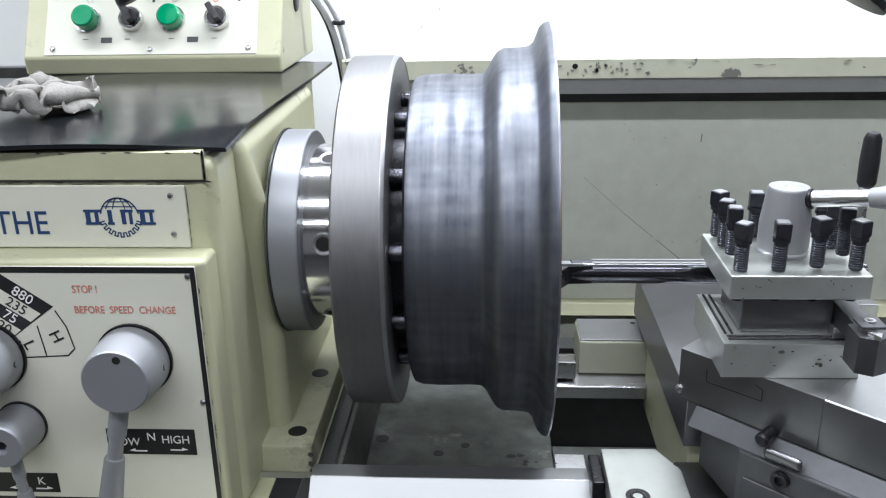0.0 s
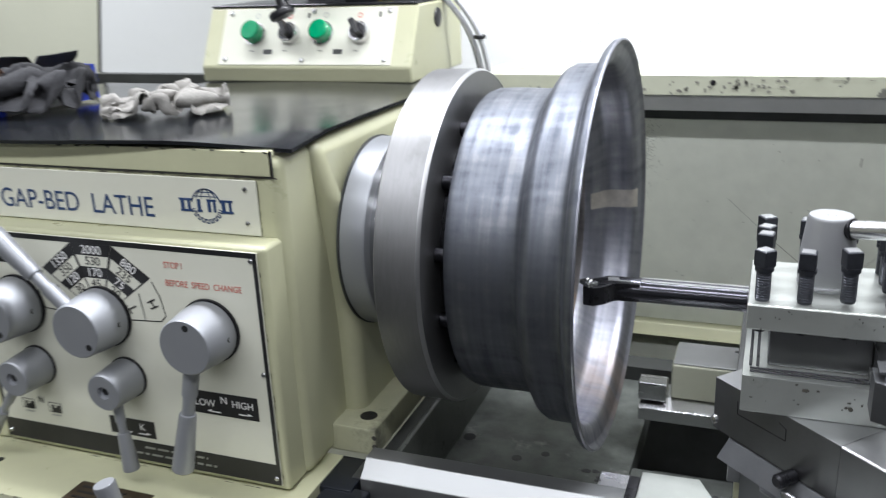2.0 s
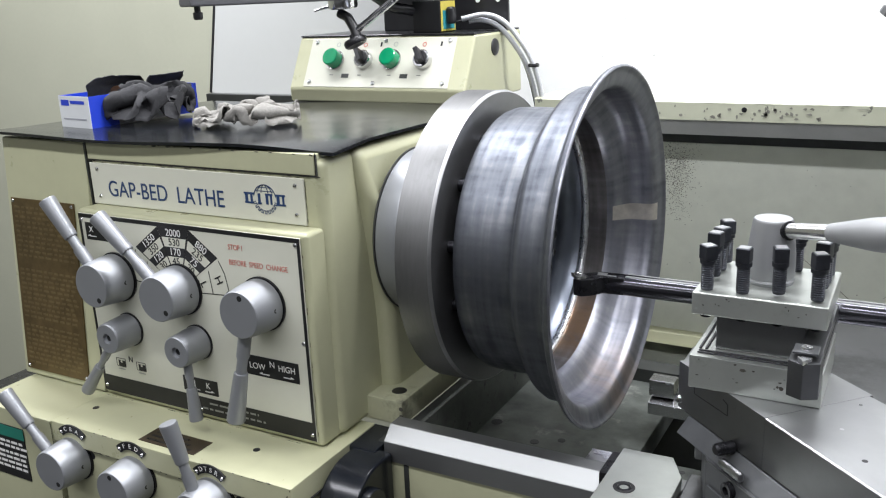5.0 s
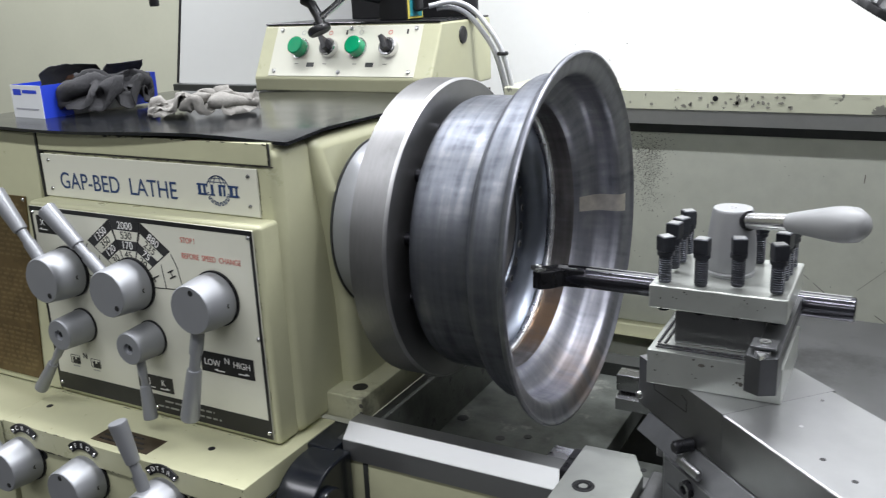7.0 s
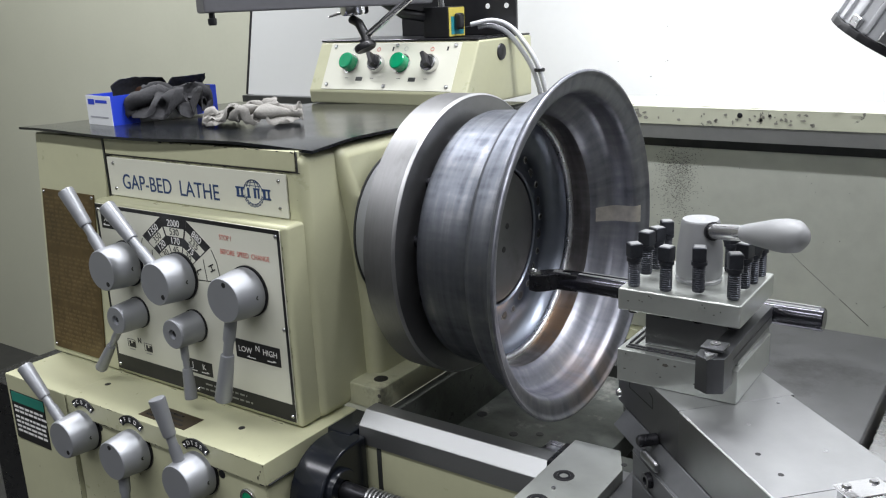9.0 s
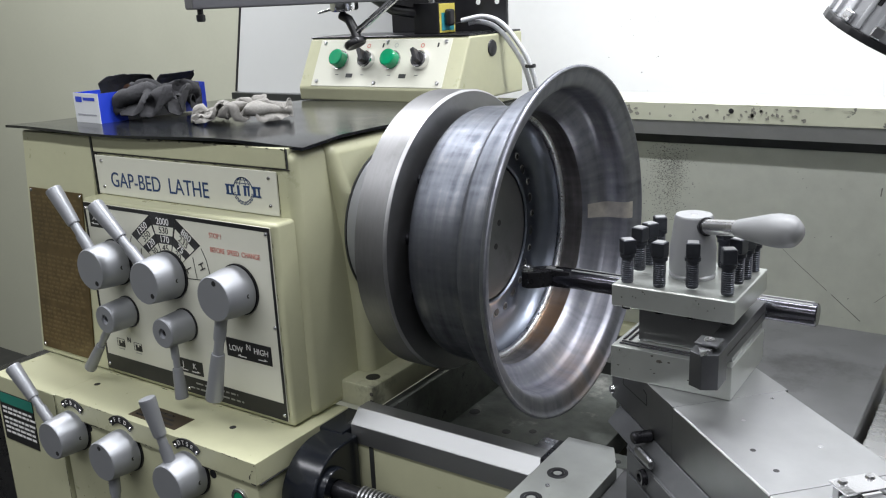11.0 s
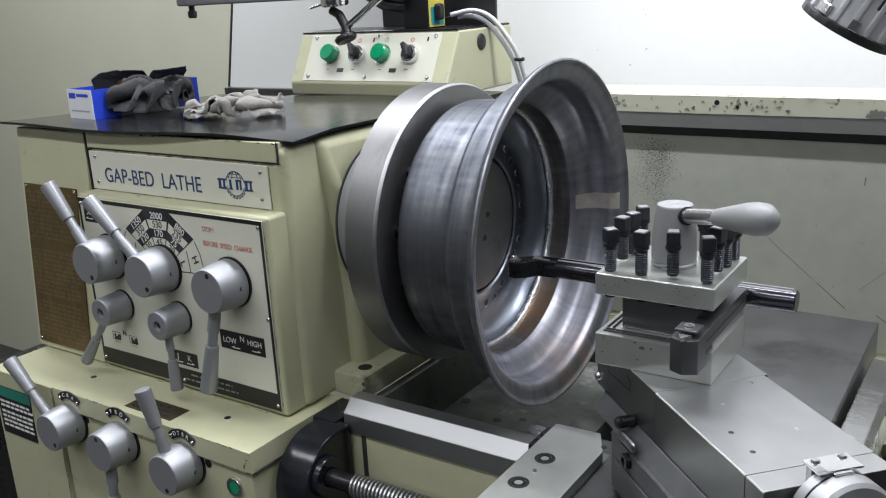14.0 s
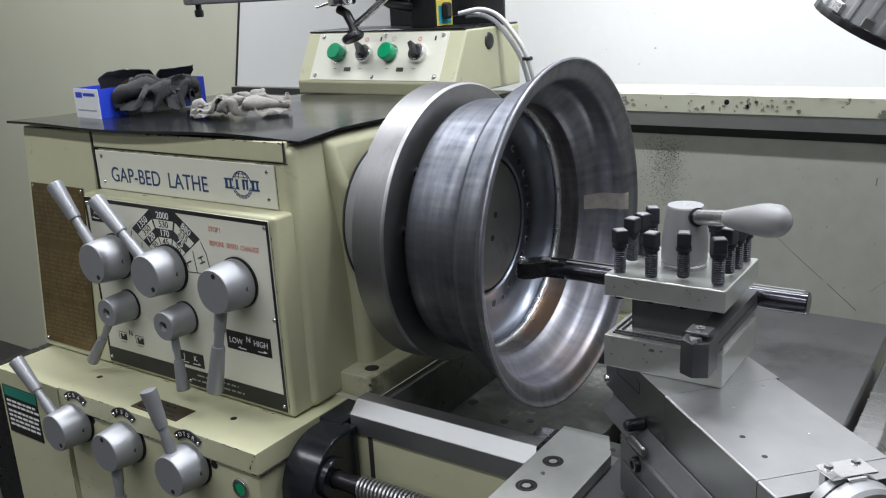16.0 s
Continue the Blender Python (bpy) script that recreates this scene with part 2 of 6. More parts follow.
def rolled_steel(name, dark, mid, light, rough, patch=None, patch_at=(0, 0, 0), patch_size=0.1, patch_amount=1.0):
    """Rolled rim steel: bands round the axis, short marks across it, blotches, and one stained patch if given."""
    m = bpy.data.materials.new(name)
    m.use_nodes = True
    nt = m.node_tree
    b = nt.nodes["Principled BSDF"]
    b.inputs["Metallic"].default_value = 1.0
    tc = nt.nodes.new("ShaderNodeTexCoord")
    xyz = nt.nodes.new("ShaderNodeSeparateXYZ")
    nt.links.new(tc.outputs["Object"], xyz.inputs[0])
    back = nt.nodes.new("ShaderNodeMath")
    back.operation = "MULTIPLY"
    back.inputs[1].default_value = -1.0
    nt.links.new(xyz.outputs["Y"], back.inputs[0])
    turn = nt.nodes.new("ShaderNodeMath")
    turn.operation = "ARCTAN2"
    nt.links.new(xyz.outputs["Z"], turn.inputs[0])
    nt.links.new(back.outputs[0], turn.inputs[1])
    unrolled = nt.nodes.new("ShaderNodeCombineXYZ")
    nt.links.new(xyz.outputs["X"], unrolled.inputs["X"])
    nt.links.new(turn.outputs[0], unrolled.inputs["Y"])

    def layer(stretch, detail, source=unrolled.outputs[0], rough_n=0.55):
        mp = nt.nodes.new("ShaderNodeMapping")
        mp.inputs["Scale"].default_value = stretch
        nt.links.new(source, mp.inputs["Vector"])
        n = node(nt, "ShaderNodeTexNoise", Scale=1.0, Detail=detail, Roughness=rough_n)
        nt.links.new(mp.outputs[0], n.inputs["Vector"])
        return n.outputs["Fac"]

    bands = layer((75, 0.7, 1), 2.5)
    marks = layer((30, 8, 1), 3.0)
    streaks = layer((7, 17, 1), 1.5)
    blotch = layer((34, 34, 34), 5.0, tc.outputs["Object"], 0.62)
    total = None
    for value, weight in ((bands, 0.42), (marks, 0.15), (streaks, 0.17), (blotch, 0.26)):
        mul = nt.nodes.new("ShaderNodeMath")
        mul.operation = "MULTIPLY_ADD"
        mul.inputs[1].default_value = weight
        mul.inputs[2].default_value = 0.0
        nt.links.new(value, mul.inputs[0])
        if total is not None:
            nt.links.new(total, mul.inputs[2])
        total = mul.outputs[0]
    colour = mix_colour(nt, span(nt, total, 0.36, 0.52), dark, mid)
    colour = mix_colour(nt, span(nt, total, 0.50, 0.64), colour, light)
    if patch:
        d = nt.nodes.new("ShaderNodeVectorMath")
        d.operation = "DISTANCE"
        d.inputs[1].default_value = patch_at
        nt.links.new(tc.outputs["Object"], d.inputs[0])
        near = span(nt, d.outputs["Value"], patch_size, patch_size * 0.25, 0.0, patch_amount)
        ragged = nt.nodes.new("ShaderNodeMath")
        ragged.operation = "MULTIPLY"
        nt.links.new(near, ragged.inputs[0])
        nt.links.new(span(nt, marks, 0.30, 0.58, 0.25, 1.0), ragged.inputs[1])
        colour = mix_colour(nt, ragged.outputs[0], colour, patch)
    nt.links.new(colour, b.inputs["Base Color"])
    nt.links.new(span(nt, total, 0.35, 0.65, rough + 0.07, rough - 0.07), b.inputs["Roughness"])
    bp = nt.nodes.new("ShaderNodeBump")
    bp.inputs["Strength"].default_value = 0.06
    bp.inputs["Distance"].default_value = 0.0008
    nt.links.new(blotch, bp.inputs["Height"])
    nt.links.new(bp.outputs[0], b.inputs["Normal"])
    return m


RIM_STEEL = rolled_steel("bare_wheel_steel", (0.086, 0.094, 0.114), (0.160, 0.170, 0.195), (0.245, 0.252, 0.270), 0.48)
RIM_INNER = rolled_steel("hot_worked_rim_steel", (0.185, 0.190, 0.220), (0.285, 0.290, 0.328), (0.41, 0.412, 0.44), 0.43, (0.36, 0.27, 0.22), (0.0, 0.05, -0.225), 0.10, 0.5)
HEAT = rolled_steel("heat_tinted_steel", (0.150, 0.138, 0.135), (0.250, 0.235, 0.230), (0.40, 0.385, 0.38), 0.38, (0.42, 0.26, 0.145), (-0.09, 0.080, -0.150), 0.085, 0.75)
WELD = material("bright_weld_metal", (0.72, 0.73, 0.75), 0.30, metal=1.0, grain=220, vary=0.16, bump=0.3)
GAP_FLOOR = material("worn_oily_gap_floor", (0.105, 0.114, 0.104), 0.42, metal=0.3, grain=32, vary=0.36, bump=0.35, stain=(0.28, 0.28, 0.26), stain_at=0.57, stain_scale=9, soft=0.10)


# ---- mesh helpers ----
def weigh_normals(me, limit):
    """Let large flat faces keep their own normal beside narrow bevels."""
    around = [[] for _ in me.vertices]
    normals = [p.normal.copy() for p in me.polygons]
    areas = [p.area for p in me.polygons]
    for p in me.polygons:
        for v in p.vertices:
            around[v].append(p.index)
    out = []
    for p in me.polygons:
        n = normals[p.index]
        for v in p.vertices:
            acc = Vector((0, 0, 0))
            for q in around[v]:
                if n.dot(normals[q]) > limit:
                    acc += normals[q] * areas[q]
            out.append(acc.normalized() if acc.length > 1e-12 else n)
    me.normals_split_custom_set(out)


def mesh_of(name, bm, mat, smooth=40.0):
    bmesh.ops.recalc_face_normals(bm, faces=bm.faces)
    me = bpy.data.meshes.new(name)
    bm.to_mesh(me)
    bm.free()
    for mm in (mat if isinstance(mat, (list, tuple)) else [mat]):
        me.materials.append(mm)
    if smooth:
        for p in me.polygons:
            p.use_smooth = True
        me.set_sharp_from_angle(angle=radians(smooth))
        if len(me.polygons) < 4000:
            weigh_normals(me, math.cos(radians(smooth)))
    return me


def part(name, bm, mat, parent, label="", m=None, smooth=40.0):
    ob = new(name, mesh_of(name, bm, mat, smooth))
    ob.parent = parent
    if m is not None:
        ob.matrix_basis = m
    if label:
        ob["label"] = label
    return ob


def thing(name, label, category, at=None, group="", kind=""):
    ob = new(name)
    ob.empty_display_size = 0.05
    if at is not None:
        ob.matrix_basis = at
    return tagged(ob, label, category, group, kind)


def solid(name, bm, mat, label, category, at=None, group="", kind="", smooth=40.0):
    ob = new(name, mesh_of(name, bm, mat, smooth))
    if at is not None:
        ob.matrix_basis = at
    return tagged(ob, label, category, group, kind)


def box(lo, hi, bevel=0.0, seg=2, bm=None, m=None):
    b = bmesh.new()
    c = [(a + z) / 2 for a, z in zip(lo, hi)]
    s = [abs(z - a) for a, z in zip(lo, hi)]
    bmesh.ops.create_cube(b, size=1, matrix=Matrix.Translation(c) @ Matrix.Diagonal((*s, 1)))
    if bevel:
        bmesh.ops.bevel(b, geom=b.edges[:], offset=bevel, segments=seg, affect="EDGES", profile=0.5, clamp_overlap=True)
    return merge(bm, b, m)


def merge(bm, b, m=None):
    if m is not None:
        bmesh.ops.transform(b, matrix=m, verts=b.verts)
    if bm is None:
        return b
    me = bpy.data.meshes.new("tmp")
    b.to_mesh(me)
    b.free()
    bm.from_mesh(me)
    bpy.data.meshes.remove(me)
    return bm


def spin(profile, n=48, axis="z", bm=None, m=None, closed=False):
    """Revolve (radius, height) pairs round the axis."""
    b = bmesh.new()
    rings = []
    for r, h in profile:
        ring = []
        if r < 1e-6:
            ring = [b.verts.new((0, 0, h))] * n
        else:
            for i in range(n):
                a = 2 * math.pi * i / n
                ring.append(b.verts.new((r * math.cos(a), r * math.sin(a), h)))
        rings.append(ring)
    pairs = list(zip(rings, rings[1:]))
    if closed:
        pairs.append((rings[-1], rings[0]))
    for p, q in pairs:
        for i in range(n):
            j = (i + 1) % n
            vs = []
            for v in (p[i], p[j], q[j], q[i]):
                if v not in vs:
                    vs.append(v)
            if len(vs) > 2:
                try:
                    b.faces.new(vs)
                except ValueError:
                    pass
    if axis == "x":
        bmesh.ops.transform(b, matrix=Matrix.Rotation(radians(90), 4, "Y"), verts=b.verts)
    elif axis == "y":
        bmesh.ops.transform(b, matrix=Matrix.Rotation(radians(90), 4, "X"), verts=b.verts)
    return merge(bm, b, m)


def rod(r, h, bevel=0.001, n=32, axis="z", bm=None, m=None):
    """A bevelled cylinder from 0 to h along the axis (y: towards the operator)."""
    e = min(bevel, r * 0.4, h * 0.4)
    return spin([(0, 0), (r - e, 0), (r, e), (r, h - e), (r - e, h), (0, h)], n, axis, bm, m)


def prism(outline, lo, hi, plane="xy", bevel=0.0, bm=None, m=None, seg=2):
    """Extrude an outline between lo and hi along the third axis."""
    b = bmesh.new()
    put = {"xy": lambda u, v, w: (u, v, w), "xz": lambda u, v, w: (u, w, v), "yz": lambda u, v, w: (w, u, v)}[plane]
    vs = [b.verts.new(put(u, v, lo)) for u, v in outline]
    f = b.faces.new(vs)
    r = bmesh.ops.extrude_face_region(b, geom=[f])
    d = Vector(put(0, 0, hi - lo))
    bmesh.ops.translate(b, vec=d, verts=[g for g in r["geom"] if isinstance(g, bmesh.types.BMVert)])
    bmesh.ops.recalc_face_normals(b, faces=b.faces)
    if bevel:
        bmesh.ops.bevel(b, geom=b.edges[:], offset=bevel, segments=seg, affect="EDGES", profile=0.5, clamp_overlap=True)
    return merge(bm, b, m)


def tube(points, r, n=12, bm=None):
    """A round bar along a polyline."""
    b = bmesh.new()
    pts = [Vector(p) for p in points]
    rings = []
    up = Vector((0, 0, 1))
    for i, p in enumerate(pts):
        d = (pts[min(i + 1, len(pts) - 1)] - pts[max(i - 1, 0)]).normalized()
        s = d.cross(up if abs(d.z) < 0.95 else Vector((1, 0, 0))).normalized()
        u = s.cross(d)
        rr = r[i] if isinstance(r, (list, tuple)) else r
        rings.append([b.verts.new(p + rr * (math.cos(2 * math.pi * k / n) * s + math.sin(2 * math.pi * k / n) * u)) for k in range(n)])
    for p, q in zip(rings, rings[1:]):
        for k in range(n):
            b.faces.new((p[k], p[(k + 1) % n], q[(k + 1) % n], q[k]))
    b.faces.new(rings[0])
    b.faces.new(rings[-1])
    return merge(bm, b)


def smooth_path(points, steps=8):
    """Catmull-Rom through the points."""
    p = [Vector(q) for q in points]
    p = [2 * p[0] - p[1]] + p + [2 * p[-1] - p[-2]]
    out = []
    for a, b, c, d in zip(p, p[1:], p[2:], p[3:]):
        for k in range(steps):
            t = k / steps
            out.append(0.5 * (2 * b + (c - a) * t + (2 * a - 5 * b + 4 * c - d) * t * t + (3 * b - a - 3 * c + d) * t ** 3))
    out.append(p[-2])
    return out


def lettering(name, text, size, m, mat, parent, squeeze=1.0, align="CENTER", label=""):
    """Printed words as thin raised geometry."""
    cu = bpy.data.curves.new(name, "FONT")
    cu.body, cu.size, cu.align_x, cu.align_y, cu.extrude = text, size, align, "CENTER", 0.0002
    ob = new(name, cu)
    me = bpy.data.meshes.new_from_object(ob)
    bpy.data.objects.remove(ob)
    me.materials.clear()
    me.materials.append(mat)
    me.transform(Matrix.Diagonal((squeeze, 1, 1, 1)))
    t = new(name, me)
    t.parent = parent
    t.matrix_basis = m
    if label:
        t["label"] = label
    return t


UPRIGHT = Matrix.Rotation(radians(90), 4, "X")   # text plane facing the operator


def on_front(x, y, z, turn=0.0):
    return Matrix.Translation((x, y, z)) @ UPRIGHT @ Matrix.Rotation(radians(turn), 4, "Z")


# ---- room ----
def build_room():
    def slab(name, lo, hi, mat, label, cat):
        return solid(name, box(lo, hi), mat, label, cat, kind="structure", smooth=0)
    slab("floor", (-4, -5, -0.1), (4, 1.0, 0), FLOOR, "dark oily concrete workshop floor", "floor")
    slab("ceiling", (-4, -5, 3.0), (4, 1.0, 3.1), CEILING, "plain off-white workshop ceiling", "ceiling")
    slab("wall_north", (-4, 0.90, 0), (4, 1.0, 3.0), BEIGE_WALL, "plain beige painted wall behind the lathe", "wall")
    slab("wall_west", (-4.1, -5, 0), (-4, 1.0, 3.0), BEIGE_WALL, "plain beige painted side wall", "wall")
    # Unseen closing walls, kept dark so the bare metal mirrors less light.
    slab("wall_east", (4, -5, 0), (4.1, 1.0, 3.0), DIM_WALL, "unseen plain side wall, dark grey to dim reflections in the steel", "wall")
    slab("wall_south", (-4, -5.1, 0), (4, -5, 3.0), DIM_WALL, "unseen plain wall, dark grey to dim reflections in the steel", "wall")
    slab("wall_panel", (-0.62, 0.72, 0.9), (3.4, 0.74, 2.6), WHITE_WALL, "bright white painted wall panel behind the machine", "wall panel")


build_room()


# ---- splash guard and tray at the back of the lathe ----
def build_guard():
    g = thing("splash_guard", "grey-green sheet-metal splash guard with a chipped cream top rail", "splash guard")
    part("back_sheet", prism([(0.522, 0.792), (0.526, 0.792), (0.526, 1.20), (0.522, 1.20)], -0.30, 2.2, "yz"), GUARD, g)
    part("top_rail", prism([(0.444, 1.2035), (0.560, 1.2035), (0.560, 1.2365), (0.448, 1.2365), (0.444, 1.233)], -0.30, 2.2, "yz"), CREAM_WORN, g, "cream rail with paint chipped to bare metal")
    part("rail_underside", prism([(0.447, 1.2025), (0.53, 1.2025), (0.53, 1.176), (0.462, 1.176)], -0.30, 2.2, "yz"), LIP_GREY, g, "grey lip under the rail")
    # Solid dark strip takes the place of shade in the gap here.
    part("lip_gap", box((-0.30, 0.5195, 1.152), (2.2, 0.5218, 1.175)), OILY_SHADE, g, "dark strip standing for the shaded gap under the lip")
    part("ledge", prism([(0.49, 0.771), (0.53, 0.771), (0.53, 0.7915), (0.50, 0.7915)], -0.30, 2.2, "yz", 0.002), CREAM, g)
    part("lower_sheet", prism([(0.515, 0.45), (0.52, 0.45), (0.52, 0.7705), (0.515, 0.7705)], -0.30, 2.2, "yz"), GUARD, g)
    part("rail_screw", spin([(0, 0.0015), (0.004, 0.001), (0.0045, 0)], 12, "y", m=Matrix.Translation((0.0706, 0.444, 1.2227))), DARK_STEEL, g)
    return g


build_guard()


# ---- bed with its gap, ways and feet ----
def build_bed():
    b = thing("lathe_bed", "cast-iron gap bed with ground steel ways and cream painted sides", "lathe bed")
    part("gap_floor", box((-0.232, -0.145, 0.74), (0.02, 0.30, 0.778), 0.002), GAP_FLOOR, b, "oily stained cast-iron gap floor")
    part("gap_floor", box((0.0205, -0.145, 0.74), (0.20, 0.052, 0.7775), 0.002), GAP_FLOOR, b)
    # Dark sheet stands in for the unlit depth beyond the gap floor.
    part("gap_pit", box((0.0205, 0.056, 0.60), (0.42, 0.299, 0.62)), OILY_SHADE, b)
    part("gap_end_wall", box((-0.261, -0.137, 0.70), (-0.2405, 0.40, 0.850), 0.002), OILY_SHADE, b)
    part("gap_ridge", prism([(-0.240, 0.70), (-0.222, 0.70), (-0.222, 0.778), (-0.229, 0.861), (-0.2345, 0.862), (-0.240, 0.855)], -0.136, 0.40, "xz", 0.001), CAST, b)
    part("gap_corner_block", box((-0.275, -0.170, 0.80), (-0.2575, -0.128, 0.8475), 0.003), OILY_SHADE, b)
    # Added black block fills the dark area between ledge and way.
    part("junction_block", box((-0.3105, -0.195, 0.79), (-0.2630, -0.1265, 0.8455), 0.003), BLUE_BLACK, b)
    part("joint_seam", box((-0.229, -0.1795, 0.60), (-0.222, -0.1779, 0.825)), OILY_SHADE, b)
    part("way_end_piece", box((0.018, 0.108, 0.8485), (0.055, 0.135, 0.874), 0.002), STEEL, b)
    part("way_wiper", box((0.044, -0.190, 0.862), (0.0575, -0.136, 0.889), 0.003), DARK_STEEL, b)
    part("gap_bridge_edge", box((0.010, -0.1395, 0.862), (0.0435, -0.112, 0.872), 0.001), STEEL, b)
    part("front_way", prism([(-0.140, 0.827), (-0.140, 0.873), (-0.163, 0.873), (-0.182, 0.855), (-0.182, 0.827)], -0.257, 0.9, "yz", 0.0012), WAY_STEEL, b, "bright ground steel front way")
    part("front_wall", box((-0.255, -0.178, 0.45), (0.9, -0.142, 0.8265)), CREAM, b)
    part("gap_front_lip", box((-0.23, -0.1415, 0.779), (0.9, -0.125, 0.845)), CAST, b)
    part("rear_way", prism([(0.098, 0.824), (0.098, 0.842), (0.125, 0.848), (0.165, 0.848), (0.165, 0.824)], 0.02, 0.9, "yz", 0.001), STEEL, b, "bright ground steel rear way")
    part("rear_wall", box((-0.26, 0.30, 0.45), (0.9, 0.34, 0.80)), OILY_SHADE, b)
    foot = part("headstock_foot", box((-0.335, -0.124, 0.848), (-0.262, 0.26, 0.885), 0.004), FOOT_PAINT, b, "dirty cream painted headstock foot, darkened for shade, with bolt holes")
    for y in (-0.093, 0.049):
        part("bolt_hole", rod(0.011, 0.0008, 0.0002, 24), BLACK, foot, m=Matrix.Translation((-0.2845, y, 0.8846)))
    for z, r in ((0.874, 0.0032), (0.862, 0.0036), (0.853, 0.0026)):
        part("paint_chip", rod(r, 0.0008, 0.0002, 9), CHIP, foot, m=Matrix.Translation((-0.2640, -0.1238, z)) @ Matrix.Rotation(radians(90), 4, "X"))
    for x, y, r in ((-0.2083, 0.0642, 0.009), (-0.13, 0.03, 0.007), (-0.095, 0.05, 0.006)):
        part("floor_hole", rod(r, 0.0008, 0.0002, 20), BLACK, b, m=Matrix.Translation((x, y, 0.7776)))
    for _ in range(26):
        x, y, r = random.uniform(-0.19, 0.015), random.uniform(-0.11, 0.045), random.uniform(0.0018, 0.0055)
        ring = [(x + r * random.uniform(0.6, 1.5) * math.cos(radians(a)), y + r * random.uniform(0.5, 1.1) * math.sin(radians(a))) for a in range(0, 360, 45)]
        part("casting_pit", prism(ring, 0.7774, 0.7783, "xy"), BLACK, b, smooth=0)
    part("pedestal", box((-1.0, -0.30, 0.0), (-0.28, 0.34, 0.45), 0.01), CREAM, b)
    part("tail_pedestal", box((0.5, -0.17, 0.0), (0.9, 0.34, 0.45), 0.01), CREAM, b)
    return b


build_bed()


# ---- headstock ----
def build_headstock():
    h = thing("headstock", "cream painted lathe headstock with worn edges and control panel", "headstock")
    part("housing", box((-0.747, -0.187, 0.8478), (-0.319, 0.30, 1.234), 0.014, 5), CREAM, h)
    part("end_housing", prism([(-0.219, 0.8485), (0.26, 0.8485), (0.26, 1.237), (-0.187, 1.237)], -0.940, -0.749, "yz", 0.003, seg=2), CREAM, h)
    part("top_cover", box((-0.744, -0.1897, 1.2125), (-0.3290, -0.16, 1.2395), 0.0015), CREAM_EDGE, h, "cream cover strip with chipped lower edge")
    part("panel_block", box((-0.7455, -0.2215, 0.849), (-0.326, -0.18, 1.1445), 0.006, 4), CREAM, h)
    pad = prism([(-0.084, 0.865), (-0.088, 1.0), (-0.100, 1.10), (-0.112, 1.16), (-0.125, 1.2365), (0.24, 1.2365), (0.24, 0.865)], -0.340, -0.2955, "yz", 0.018, seg=8)
    for v in pad.verts:
        if v.co.x > -0.325:
            k = max(0.0, min(1.0, (v.co.z - 1.165) / 0.07))
            v.co.x -= 0.0135 * k * k * (3 - 2 * k)
    part("spindle_pad", pad, CREAM, h)
    # Dark ring drawn in place of the shadow between flange and headstock.
    part("shadow_gap_ring", spin([(0.1190, -0.001), (0.1190, 0.0012), (0.10, 0.0012)], 72, "x", m=Matrix.Translation((-0.2960, 0, 1.1))), OILY_SHADE, h, "thin dark ring standing for the shadow gap round the spindle")
    part("cover_seam", box((-0.7465, -0.1880, 1.2102), (-0.3270, -0.1868, 1.2123)), OILY_SHADE, h)
    part("cover_seam", box((-0.3288, -0.1885, 1.2122), (-0.3270, -0.1860, 1.2390)), OILY_SHADE, h)
    part("split_seam", box((-0.7502, -0.1896, 0.86), (-0.7464, -0.18, 1.236)), OILY_SHADE, h)
    return h


HEAD = build_headstock()


